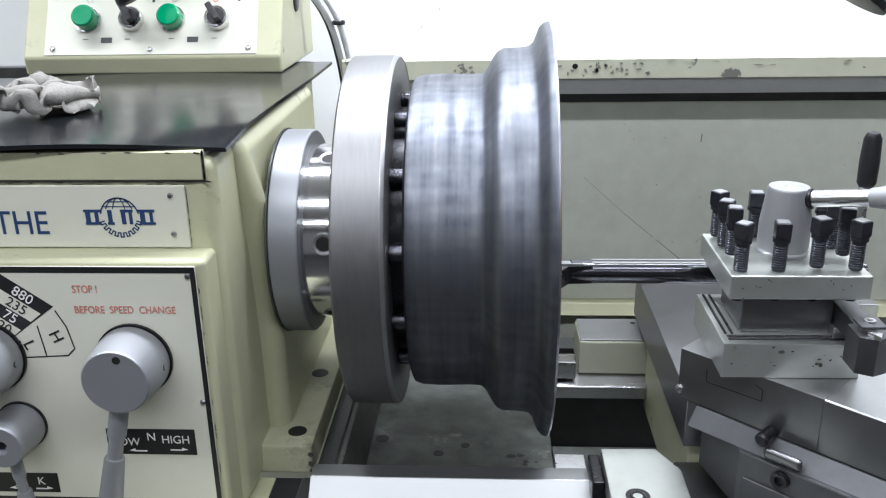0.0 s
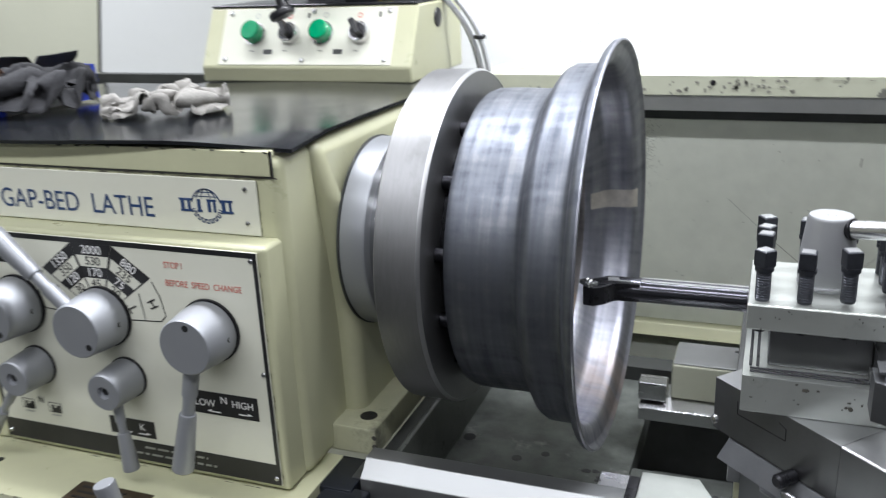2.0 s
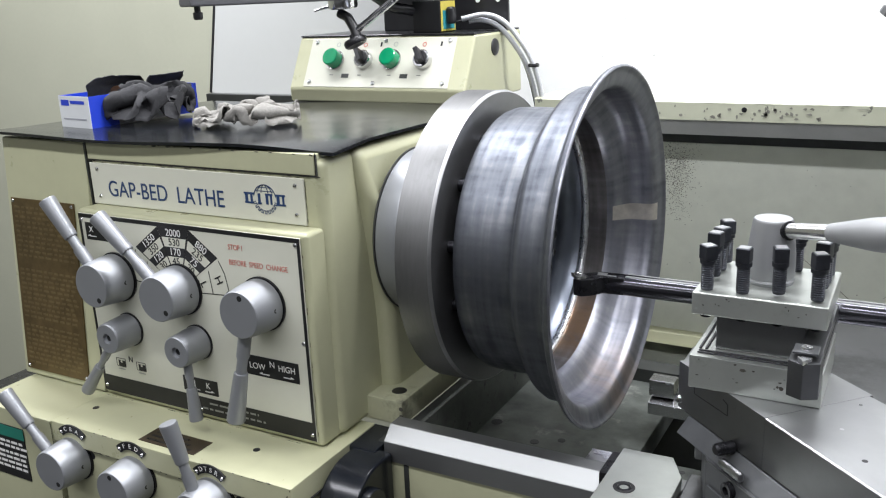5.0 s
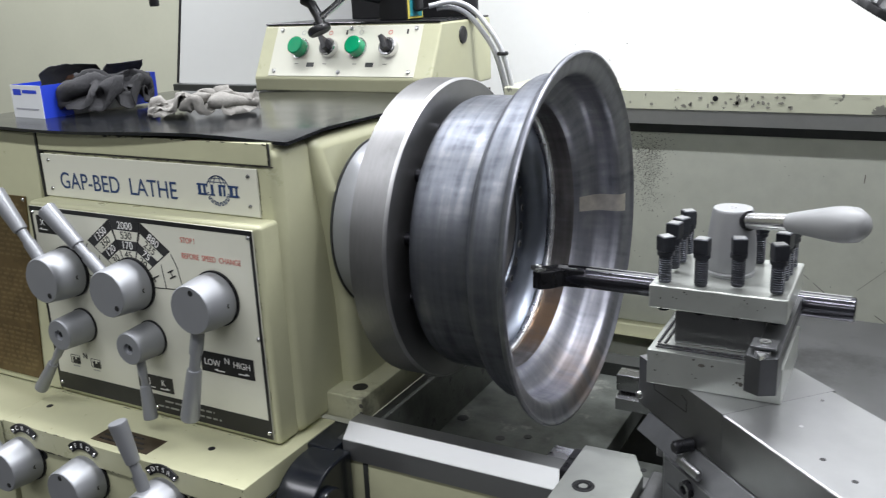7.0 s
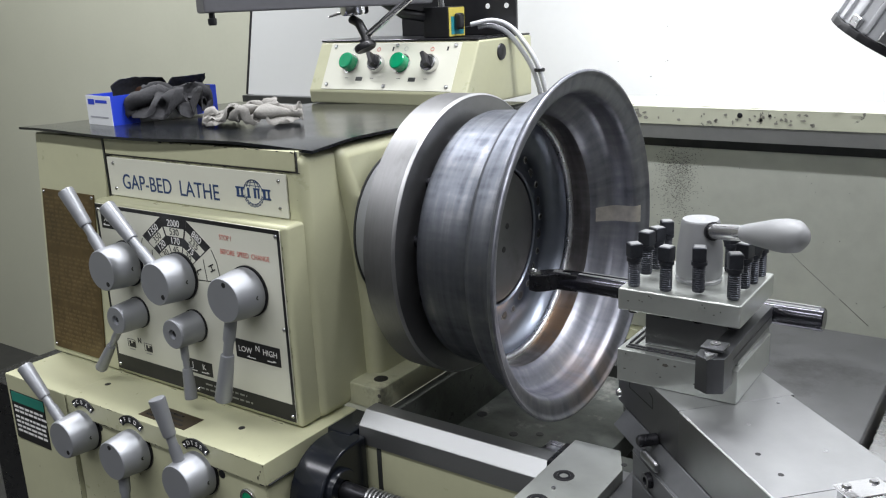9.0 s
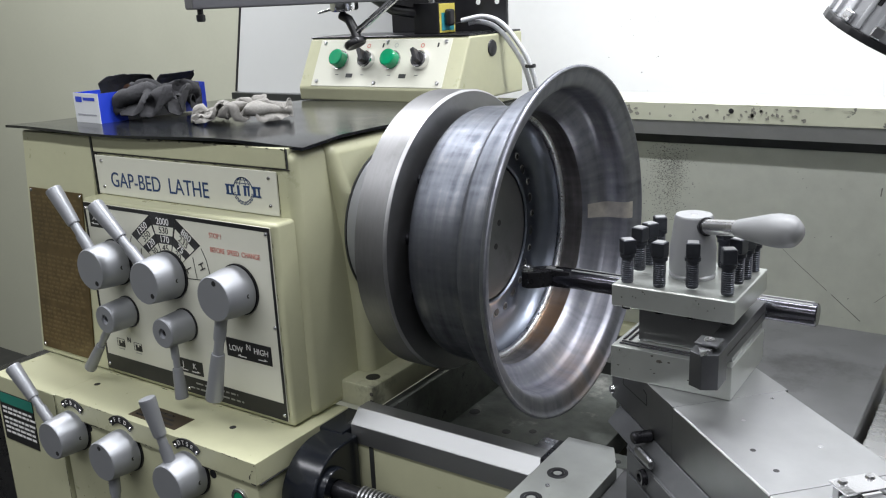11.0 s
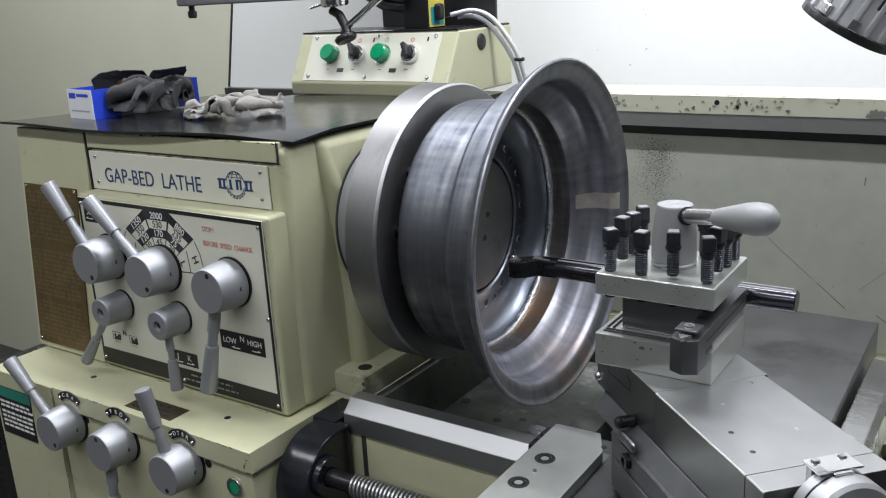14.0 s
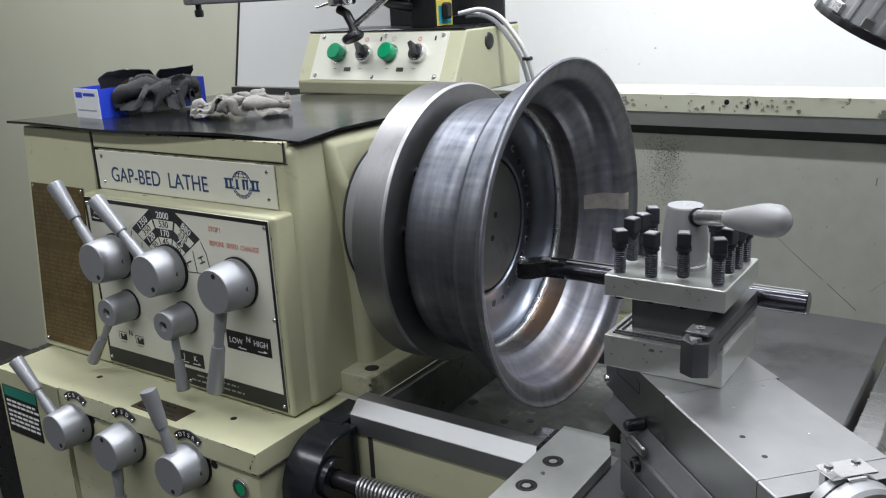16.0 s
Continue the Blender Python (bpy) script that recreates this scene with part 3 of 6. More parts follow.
def build_panel(h):
    y = -0.2222
    p = part("speed_panel", box((-0.7405, y - 0.002, 0.857), (-0.3345, y, 1.1395), 0.0008, 1), PANEL, h, "white enamel speed selection panel with black border")
    y -= 0.0021

    def flat(name, outline, mat, parent=p, lift=0.0003):
        return part(name, prism(outline, y - lift, y, "xz"), mat, parent, smooth=0)

    def rect(name, x0, z0, x1, z1, mat, parent=p, lift=0.0003):
        return flat(name, [(x0, z0), (x1, z0), (x1, z1), (x0, z1)], mat, parent, lift)

    rect("border_strip", -0.7400, 1.1330, -0.3350, 1.1390, BLACK)
    rect("border_strip", -0.3398, 0.8847, -0.3350, 1.1328, BLACK)
    rect("border_strip", -0.7400, 0.8847, -0.7352, 1.1328, BLACK)
    rect("border_strip", -0.7400, 0.8578, -0.3350, 0.8845, BLACK)
    for x, z in ((-0.3423, 1.1298), (-0.3423, 0.9972), (-0.341, 0.8660), (-0.7345, 1.1298), (-0.7345, 0.8660), (-0.54, 0.8640)):
        part("rivet", spin([(0, 0.0022), (0.002, 0.0018), (0.0032, 0)], 14, "y", m=Matrix.Translation((x, y, z))), STEEL, p)
    # speed fan
    cx, cz = -0.5520, 1.0427
    rows = [(0.0898, 0.0763), (0.0763, 0.0628), (0.0628, 0.0492), (0.0492, 0.0357)]
    words = [("1350", "350", "120", "30"), ("2000", "530", "170", "45"), ("880", "235", "75", "20")]
    for k, a0 in enumerate((126, 90, 54)):
        edge = 1.0 / math.cos(radians(17.9))
        flat("speed_column", [(cx + r * edge * math.cos(radians(a0 + q)), cz + r * edge * math.sin(radians(a0 + q))) for r, q in ((0.0902, 17.9), (0.0902, -17.9), (0.0352, -17.9), (0.0352, 17.9))], BLACK, p, 0.0002)
        for i, (r1, r0) in enumerate(rows):
            dark = (i % 2 == 0)
            da = 17.6 if dark else 16.6
            e = 1.0 / math.cos(radians(da))
            o = []
            for r, a in ((r1, a0 + da), (r1, a0 - da), (r0, a0 - da), (r0, a0 + da)):
                o.append((cx + r * e * math.cos(radians(a)), cz + r * e * math.sin(radians(a))))
            cell = flat("speed_cell", o, BLACK if dark else PANEL, p)
            rm = (r1 + r0) / 2
            lettering("speed_number", words[k][i], 0.0145, on_front(cx + rm * math.cos(radians(a0)), y - 0.0006, cz + rm * math.sin(radians(a0)), a0 - 90), WHITE_PRINT if dark else BLACK, cell, 0.98)
    def loop(name, pts, w=0.0011):
        bm = None
        for (x0, z0), (x1, z1) in zip(pts, pts[1:]):
            L = math.hypot(x1 - x0, z1 - z0)
            m = Matrix.Translation((x0, y - 0.0002, z0)) @ Matrix.Rotation(-math.atan2(z1 - z0, x1 - x0), 4, "Y")
            bm = box((0, -0.0002, -w / 2), (L, 0.0002, w / 2), bm=bm, m=m)
        return part(name, bm, BLACK, p, smooth=0)

    for s in (1, -1):
        loop("range_outline", [(cx + s * 0.0375, cz + 0.020), (cx + s * 0.0400, cz + 0.002), (cx + s * 0.083, cz + 0.0045), (cx + s * 0.0905, cz + 0.012), (cx + s * 0.086, cz + 0.035), (cx + s * 0.0775, cz + 0.052)])
        loop("range_outline", [(cx + s * 0.0575, cz + 0.036), (cx + s * 0.0615, cz + 0.0035)])
    lettering("range_letter", "L", 0.017, on_front(cx + 0.0460, y - 0.0004, cz + 0.0155, -65), BLACK, p)
    lettering("range_letter", "H", 0.017, on_front(cx + 0.0740, y - 0.0004, cz + 0.0245, -65), BLACK, p)
    lettering("warning_text", "STOP !", 0.0105, on_front(-0.4545, y - 0.0004, 1.1165), RED_PRINT, p, 0.80, "LEFT")
    lettering("warning_text", "BEFORE  SPEED  CHANGE", 0.0105, on_front(-0.4555, y - 0.0004, 1.0955), RED_PRINT, p, 0.82, "LEFT")
    s = rect("selector_strip", -0.4445, 0.9375, -0.3545, 0.9665, BLACK)
    lettering("strip_text", "LOW", 0.0125, on_front(-0.425, y - 0.0007, 0.9515), WHITE_PRINT, s, 0.95)
    lettering("strip_text", "N", 0.0125, on_front(-0.399, y - 0.0007, 0.9575), WHITE_PRINT, s)
    lettering("strip_text", "HIGH", 0.0125, on_front(-0.3745, y - 0.0007, 0.9545), WHITE_PRINT, s, 0.95)

    def arrow(xm, zm, d, parent):
        return part("arrow", prism([(xm - d * 0.009, zm - 0.0007), (xm + d * 0.003, zm - 0.0007), (xm + d * 0.009, zm + 0.0005), (xm + d * 0.003, zm + 0.0028), (xm + d * 0.003, zm + 0.0007), (xm - d * 0.009, zm + 0.0007)], y - 0.0008, y - 0.0004, "xz"), WHITE_PRINT, parent, smooth=0)

    arrow(-0.414, 0.9415, -1, s)
    arrow(-0.372, 0.943, 1, s)
    s = rect("selector_strip", -0.5690, 0.8900, -0.5030, 0.9130, BLACK)
    lettering("strip_text", "J", 0.0125, on_front(-0.5465, y - 0.0007, 0.9035), WHITE_PRINT, s)
    lettering("strip_text", "K", 0.0125, on_front(-0.521, y - 0.0007, 0.9035), WHITE_PRINT, s)
    arrow(-0.5465, 0.8945, -1, s)
    arrow(-0.519, 0.8945, 1, s)
    s = rect("selector_strip", -0.728, 1.1005, -0.682, 1.1265, BLACK)
    lettering("strip_text", "X", 0.0125, on_front(-0.716, y - 0.0007, 1.116), WHITE_PRINT, s)
    arrow(-0.716, 1.106, -1, s)
    lettering("neutral_mark", "N", 0.0125, on_front(-0.6735, y - 0.0004, 0.9180), BLACK, p)
    for x in (-0.6955, -0.6530):
        loop("icon_outline", [(x - 0.0095, 0.9035), (x + 0.0095, 0.9035), (x + 0.0095, 0.9165), (x - 0.0095, 0.9165), (x - 0.0095, 0.9035)], 0.0006)
        q = rect("thread_icon", x - 0.0055, 0.9040, x + 0.0085, 0.9135, BLACK)
        rect("icon_bar", x - 0.007, 0.8985, x + 0.007, 0.9, GREY_STEEL, p)
        rect("icon_notch", x - 0.0005, 0.9100, x + 0.0030, 0.9138, PANEL, q, 0.0006)
    for i, (x0, x1, z) in enumerate(((-0.522, -0.432, 0.8765), (-0.536, -0.421, 0.8675))):
        x = x0
        while x < x1:
            w = random.uniform(0.006, 0.016)
            rect("small_print", x, z - 0.0013, min(x + w, x1), z + 0.0013, GREY_STEEL, p, 0.0006)
            x += w + 0.0035
    return p


build_panel(HEAD)


def build_name_plate(h):
    y = -0.1872
    p = part("name_plate", box((-0.743, y - 0.0022, 1.1455), (-0.348, y, 1.2075), 0.0008, 1), PANEL, h, "white name plate with navy printed words")
    y -= 0.0023
    lettering("plate_text", "GAP-BED", 0.0335, on_front(-0.709, y - 0.0003, 1.1695), BLUE_PRINT, p, 0.885, "LEFT")
    lettering("plate_text", "LATHE", 0.0335, on_front(-0.5724, y - 0.0003, 1.1695), BLUE_PRINT, p, 0.885, "LEFT")
    for x, z in ((-0.7275, 1.1985), (-0.7275, 1.1575), (-0.3625, 1.1975), (-0.3634, 1.1590)):
        part("rivet", spin([(0, 0.002), (0.002, 0.0016), (0.003, 0)], 14, "y", m=Matrix.Translation((x, y, z))), STEEL, p)
    # emblem: globe over a half gear, with a plain band
    cx, cz = -0.4135, 1.1770
    bm = None

    def stroke(bm, pts, w):
        for (x0, z0), (x1, z1) in zip(pts, pts[1:]):
            L = math.hypot(x1 - x0, z1 - z0)
            m = Matrix.Translation((x0, y - 0.0002, z0)) @ Matrix.Rotation(-math.atan2(z1 - z0, x1 - x0), 4, "Y")
            bm = box((-w / 3, -0.0002, -w / 2), (L + w / 3, 0.0002, w / 2), bm=bm, m=m)
        return bm

    def arc(r, a0, a1, n=14, sx=1.0):
        return [(cx + sx * r * math.cos(radians(a0 + (a1 - a0) * i / n)), cz + r * math.sin(radians(a0 + (a1 - a0) * i / n))) for i in range(n + 1)]

    bm = stroke(bm, arc(0.0185, 10, 170), 0.0012)
    for sx in (0.35, 0.75, -0.35, -0.75):
        bm = stroke(bm, arc(0.0185, 25, 90, 8, sx), 0.0008)
    bm = stroke(bm, [(cx - 0.0155, cz + 0.010), (cx + 0.0155, cz + 0.010)], 0.0008)
    bm = stroke(bm, [(cx - 0.011, cz + 0.0148), (cx + 0.011, cz + 0.0148)], 0.0008)
    part("emblem_globe", bm, BLUE_PRINT, p, smooth=0)
    pts = []
    for i in range(9):
        a = 200 + i * 17.5
        for da, r in ((-4.5, 0.0165), (-4.0, 0.0205), (4.0, 0.0205), (4.5, 0.0165)):
            pts.append((cx + r * math.cos(radians(a + da)), cz + r * math.sin(radians(a + da))))
    part("emblem_gear", stroke(None, pts, 0.0011), BLUE_PRINT, p, smooth=0)
    for x, w in ((-0.031, 0.0045), (-0.0225, 0.0035), (-0.0095, 0.004), (0.0035, 0.004), (0.0105, 0.003), (0.022, 0.0045), (0.0305, 0.003)):
        part("emblem_bar", box((cx + x - w / 2, y - 0.0006, cz - 0.0075), (cx + x + w / 2, y, cz + 0.0065)), BLUE_PRINT, p, smooth=0)
    for x0, x1, z in ((-0.035, -0.018, 0.0058), (-0.034, -0.02, -0.0068), (0.018, 0.034, 0.0058), (0.019, 0.034, -0.0068), (-0.0125, -0.006, -0.0068), (0.001, 0.013, 0.0058)):
        part("emblem_bar", box((cx + x0, y - 0.00065, cz + z - 0.0012), (cx + x1, y - 0.00005, cz + z + 0.0012)), BLUE_PRINT, p, smooth=0)
    tip = Matrix.Translation((0, -0.1875, 1.237)) @ Matrix.Rotation(radians(-4.7), 4, "X") @ Matrix.Translation((0, 0.1872, -1.237))
    b = part("index_plate", box((-0.929, -0.1895, 0.858), (-0.782, -0.1872, 1.142), 0.0005, 1), BRASS, h, "dull brass thread-cutting index plate", m=tip)
    for x, z in ((-0.924, 1.137), (-0.787, 1.137), (-0.924, 0.863), (-0.787, 0.863)):
        part("rivet", spin([(0, 0.002), (0.002, 0.0016), (0.003, 0)], 12, "y", m=Matrix.Translation((x, -0.1895, z))), STEEL, b)
    for r in range(34):
        z = 1.128 - r * 0.0078
        if r in (11, 12, 24):
            continue
        x = -0.922
        while x < -0.798:
            w = random.uniform(0.006, 0.014)
            part("plate_print", box((x, -0.1898, z - 0.0016), (x + w, -0.1895, z + 0.0016)), FAINT_BRASS, b, smooth=0)
            x += w + 0.004
    return p


build_name_plate(HEAD)


# ---- gear levers ----
def lever_knob(name, x, y, z, r, depth, tip, mat=SATIN, small=False, parent=None):
    """A turned hub facing the operator, with a stem and a tapered grip out to the tip (dx, dz)."""
    k = thing(name, "satin grey turned gear-change lever on the headstock panel", "gear lever", Matrix.Translation((x, y, z)), "gear levers")
    prof = [(0, depth), (r * 0.86, depth), (r * 0.90, depth - 0.0015), (r, depth * 0.32), (r, 0.004), (r * 0.96, 0.0035), (r * 0.96, 0), (0, 0)]
    if small:
        prof = [(0, depth - 0.004), (r * 0.3, depth - 0.004), (r * 0.32, depth), (r * 0.86, depth), (r * 0.92, depth - 0.0015), (r, depth * 0.3), (r, 0), (0, 0)]
    part("hub", spin(prof, 48, "y"), mat, k)
    part("seat_ring", spin([(r * 1.05, 0), (r * 1.05, 0.0028), (r * 0.9, 0.0028)], 40, "y"), DARK_STEEL, k)
    dx, dz = tip
    a = math.atan2(dx, dz)
    L = math.hypot(dx, dz)
    m = Matrix.Translation((0, -depth * 0.62, 0)) @ Matrix.Rotation(a, 4, "Y") @ Matrix.Rotation(radians(4), 4, "X")
    part("stem", spin([(0, 0), (r * 0.25, 0), (r * 0.25, L * 0.40), (r * 0.20, L * 0.43), (r * 0.20, L * 0.62), (0, L * 0.62)], 20, m=m), mat, k)
    g0, g1 = L * 0.55, L
    part("grip", spin([(0, g0), (r * 0.25, g0), (r * 0.275, g0 + 0.002), (r * 0.355, g1 - 0.002), (r * 0.325, g1), (0, g1)] if not small else [(0, g0), (r * 0.28, g0), (r * 0.30, g0 + 0.002), (r * 0.40, g1 - 0.002), (r * 0.37, g1), (0, g1)], 24, m=m), mat, k)
    if small:
        part("centre_screw", spin([(0, depth - 0.0035), (r * 0.17, depth - 0.0035), (r * 0.2, depth - 0.004)], 6, "y"), DARK_STEEL, k)
    else:
        hx, hz = -dx / L * r * 0.66, -dz / L * r * 0.66
        part("set_screw", rod(r * 0.11, 0.0006, 0.0001, 14, "y", m=Matrix.Translation((hx, -depth + 0.0002, hz))), BLACK, k)
        part("set_screw", rod(r * 0.09, 0.0006, 0.0001, 14, "x", m=Matrix.Translation((r * 0.975, -depth * 0.35, 0))), BLACK, k)
    return k


Y0 = -0.2246
lever_knob("gear_lever", -0.6735, Y0, 1.0490, 0.0355, 0.049, (-0.076, 0.118))
lever_knob("gear_lever", -0.5480, Y0, 1.0460, 0.0355, 0.049, (-0.101, 0.106))
lever_knob("gear_lever", -0.4035, Y0, 1.0445, 0.0355, 0.049, (-0.032, -0.158))
lever_knob("gear_lever", -0.6635, Y0, 0.9690, 0.0245, 0.044, (-0.072, -0.098), small=True)
lever_knob("gear_lever", -0.5285, Y0, 0.9705, 0.0245, 0.044, (0.013, -0.103), small=True)
lever_knob("feed_lever", -0.7085, -0.3162, 0.7945, 0.0335, 0.047, (-0.085, 0.104))
lever_knob("feed_lever", -0.5820, -0.3162, 0.7940, 0.0335, 0.047, (0.003, -0.14))
lever_knob("feed_lever", -0.4377, -0.3162, 0.7970, 0.0335, 0.047, (-0.028, 0.122))


# ---- feed gearbox ----
def build_feed_box():
    f = thing("feed_gearbox", "cream painted feed gearbox with worn ledge below the headstock", "gearbox")
    part("main_housing", box((-0.7465, -0.316, 0.452), (-0.309, -0.12, 0.8125), 0.0025, 2), CREAM, f)
    part("ledge_cover", prism([(-0.3215, 0.8150), (-0.13, 0.8150), (-0.13, 0.8475), (-0.3215, 0.8475)], -0.7475, -0.304, "yz", 0.0018, seg=2), CREAM, f)
    part("end_housing", box((-0.925, -0.322, 0.452), (-0.749, -0.12, 0.846), 0.003, 2), CREAM, f)
    part("joint_gasket", box((-0.7462, -0.3135, 0.8127), (-0.3075, -0.13, 0.8148)), OILY_SHADE, f, "black gasket line under the ledge")
    part("edge_seam", box((-0.3062, -0.3150, 0.8125), (-0.3034, -0.150, 0.8152), 0.0006, 1), OILY_SHADE, f, "dark oily seam under the ledge")
    part("edge_seam", prism([(-0.262, 0.8148), (-0.235, 0.8110), (-0.205, 0.8120), (-0.192, 0.820), (-0.205, 0.831), (-0.228, 0.827), (-0.245, 0.8205)], -0.3042, -0.3032, "yz"), OILY_SHADE, f)
    # Plain black box added to fill the dark area left of the gearbox.
    part("end_black_block", box((-1.06, -0.295, 0.02), (-0.9265, 0.20, 0.80), 0.002), DARK_STEEL, f, "black end block")
    c = part("letter_plate", box((-0.58, -0.309, 0.8475), (-0.477, -0.272, 0.8483)), ENGRAVED, f, "dark brown engraved plate on the ledge")
    for k in range(3):
        part("plate_print", box((-0.572, -0.303 + 0.010 * k, 0.8483), (-0.49 - 0.01 * k, -0.2995 + 0.010 * k, 0.8486)), DARK_STEEL, c, smooth=0)
    for x, word in ((-0.7015, "CBA"), (-0.5815, "FED"), (-0.4375, "DTSR")):
        bm = prism([(x + 0.0405 * math.sin(radians(a)), 0.8095 + 0.0405 * math.cos(radians(a))) for a in range(-44, 45, 8)]
                   + [(x + 0.0285 * math.sin(radians(a)), 0.8095 + 0.0285 * math.cos(radians(a))) for a in range(44, -45, -8)], -0.3238, -0.3212, "xz")
        t = part("letter_tag", bm, BLACK, f, "black curved letter tag with white letters")
        n = len(word)
        for i, ch in enumerate(word):
            a = (i - (n - 1) / 2) * (20 if n == 3 else 15)
            lettering("tag_letter", ch, 0.0095, on_front(x + 0.0345 * math.sin(radians(a)), -0.3242, 0.8095 + 0.0345 * math.cos(radians(a)), -a), WHITE_PRINT, t)
        for s in (-1, 1):
            part("rivet", spin([(0, 0.002), (0.002, 0.0015), (0.003, 0)], 12, "y", m=Matrix.Translation((x + s * 0.0222, -0.3238, 0.8355))), STEEL, t)
    for x, z, r in ((-0.674, 0.8045, 0.006), (-0.396, 0.8045, 0.0065)):
        part("oil_hole", rod(r, 0.0008, 0.0002, 18, "y", m=Matrix.Translation((x, -0.3158, z))), BLACK, f)
    for x, y in ((-0.7185, -0.2636), (-0.4087, -0.2613)):
        part("top_screw", rod(0.005, 0.0007, 0.0002, 18, m=Matrix.Translation((x, y, 0.8472))), DARK_STEEL, f)
    s = part("sight_glass", spin([(0.010, 0.004), (0.0135, 0.004), (0.0145, 0.003), (0.0145, 0)], 32, "y", m=Matrix.Translation((-0.3455, -0.316, 0.783))), STEEL, f)
    part("lens", spin([(0, 0.003), (0.010, 0.003)], 24, "y", m=Matrix.Translation((-0.3455, -0.316, 0.783))), GREEN, s)
    d = part("data_plate", box((-0.915, -0.3235, 0.729), (-0.817, -0.322, 0.818), 0.0004, 1), BLACK, f, "black data plate with a teal heading and white bars")
    part("heading", box((-0.911, -0.3239, 0.7985), (-0.816, -0.3235, 0.817)), material("teal_print", (0.02, 0.2, 0.15), 0.4), d, smooth=0)
    for r, z in enumerate((0.790, 0.782, 0.771, 0.7625, 0.754, 0.7455)):
        x = -0.908
        while x < -0.83 + 0.01 * (r % 2):
            w = random.uniform(0.006, 0.016)
            part("plate_print", box((x, -0.3239, z - 0.002), (x + w, -0.3235, z + 0.002)), WHITE_PRINT, d, smooth=0)
            x += w + 0.003
    return f


build_feed_box()


# ---- lead screw ----
def build_lead_screw():
    s = thing("lead_screw", "threaded steel lead screw with black end block", "lead screw")
    bm = rod(0.0125, 1.05, 0.001, 24, "x", m=Matrix.Translation((-0.235, -0.245, 0.792)))
    part("shaft", bm, DARK_STEEL, s)
    n, turns = 18, 130
    verts, faces = [], []
    pitch = 0.0062
    for i in range(turns * n + 1):
        a = 2 * math.pi * i / n
        x = -0.19 + pitch * i / n
        for r, dx in ((0.0122, -0.0024), (0.0163, -0.0014), (0.0163, 0.0014), (0.0122, 0.0024)):
            verts.append((x + dx, -0.245 + r * math.cos(a), 0.792 + r * math.sin(a)))
    for i in range(turns * n):
        for k in range(3):
            a = i * 4 + k
            faces.append((a, a + 1, a + 5, a + 4))
    me = bpy.data.meshes.new("thread")
    me.from_pydata(verts, [], faces)
    me.materials.append(GREY_STEEL)
    t = new("thread", me)
    t.parent = s
    nose = [(-0.215 - 0.073 * math.sin(radians(a)), 0.770 + 0.073 * math.cos(radians(a))) for a in range(0, 91, 9)]
    part("end_cover", prism([(-0.183, 0.66), (-0.183, 0.843)] + nose + [(-0.288, 0.66)], -0.300, -0.243, "yz", 0.004, seg=3), BLUE_BLACK, s, "glossy blue-black casting with a rounded nose")
    part("bearing_boss", spin([(0.014, 0), (0.027, 0.0), (0.029, -0.003), (0.029, -0.02)], 36, "x", m=Matrix.Translation((-0.234, -0.245, 0.792))), BLUE_BLACK, s)
    part("bracket", box((-0.257, -0.172, 0.826), (-0.245, -0.135, 0.86), 0.002), DARK_STEEL, s)
    return s


build_lead_screw()


# ---- rubber mat ----
def build_mat():
    bm = bmesh.new()
    nx, ny = 44, 28
    grid = []
    for j in range(ny + 1):
        row = []
        for i in range(nx + 1):
            u, v = i / nx, j / ny
            x = -0.955 + u * 0.646 + 0.035 * v * (1 - u)
            y = -0.205 + v * 0.47 + 0.030 * u ** 4 * (1 - v) + 0.14 * v * max(0.0, min(1.0, (u - 0.30) / 0.08))
            z = 1.2462 - 0.007 * v
            edge = max(0, 1 - v * 7)
            z += 0.0022 * math.sin(u * 9 + 1) * edge + 0.0 * edge
            z += -0.005 * max(0, (u - 0.78) / 0.22) ** 1.5 * edge
            z += 0.0015 * math.sin(u * 7) * math.sin(v * 6)
            row.append(bm.verts.new((x, y, z)))
        grid.append(row)
    for a, b in zip(grid, grid[1:]):
        for i in range(nx):
            bm.faces.new((a[i], a[i + 1], b[i + 1], b[i]))
    r = bmesh.ops.extrude_face_region(bm, geom=bm.faces[:])
    bmesh.ops.translate(bm, vec=(0, 0, -0.0042), verts=[g for g in r["geom"] if isinstance(g, bmesh.types.BMVert)])
    return solid("rubber_mat", bm, RUBBER, "glossy black rubber mat on top of the headstock", "rubber mat", smooth=50)


build_mat()


# ---- spindle chuck ----
AXIS = Matrix.Translation((0, 0, 1.1))


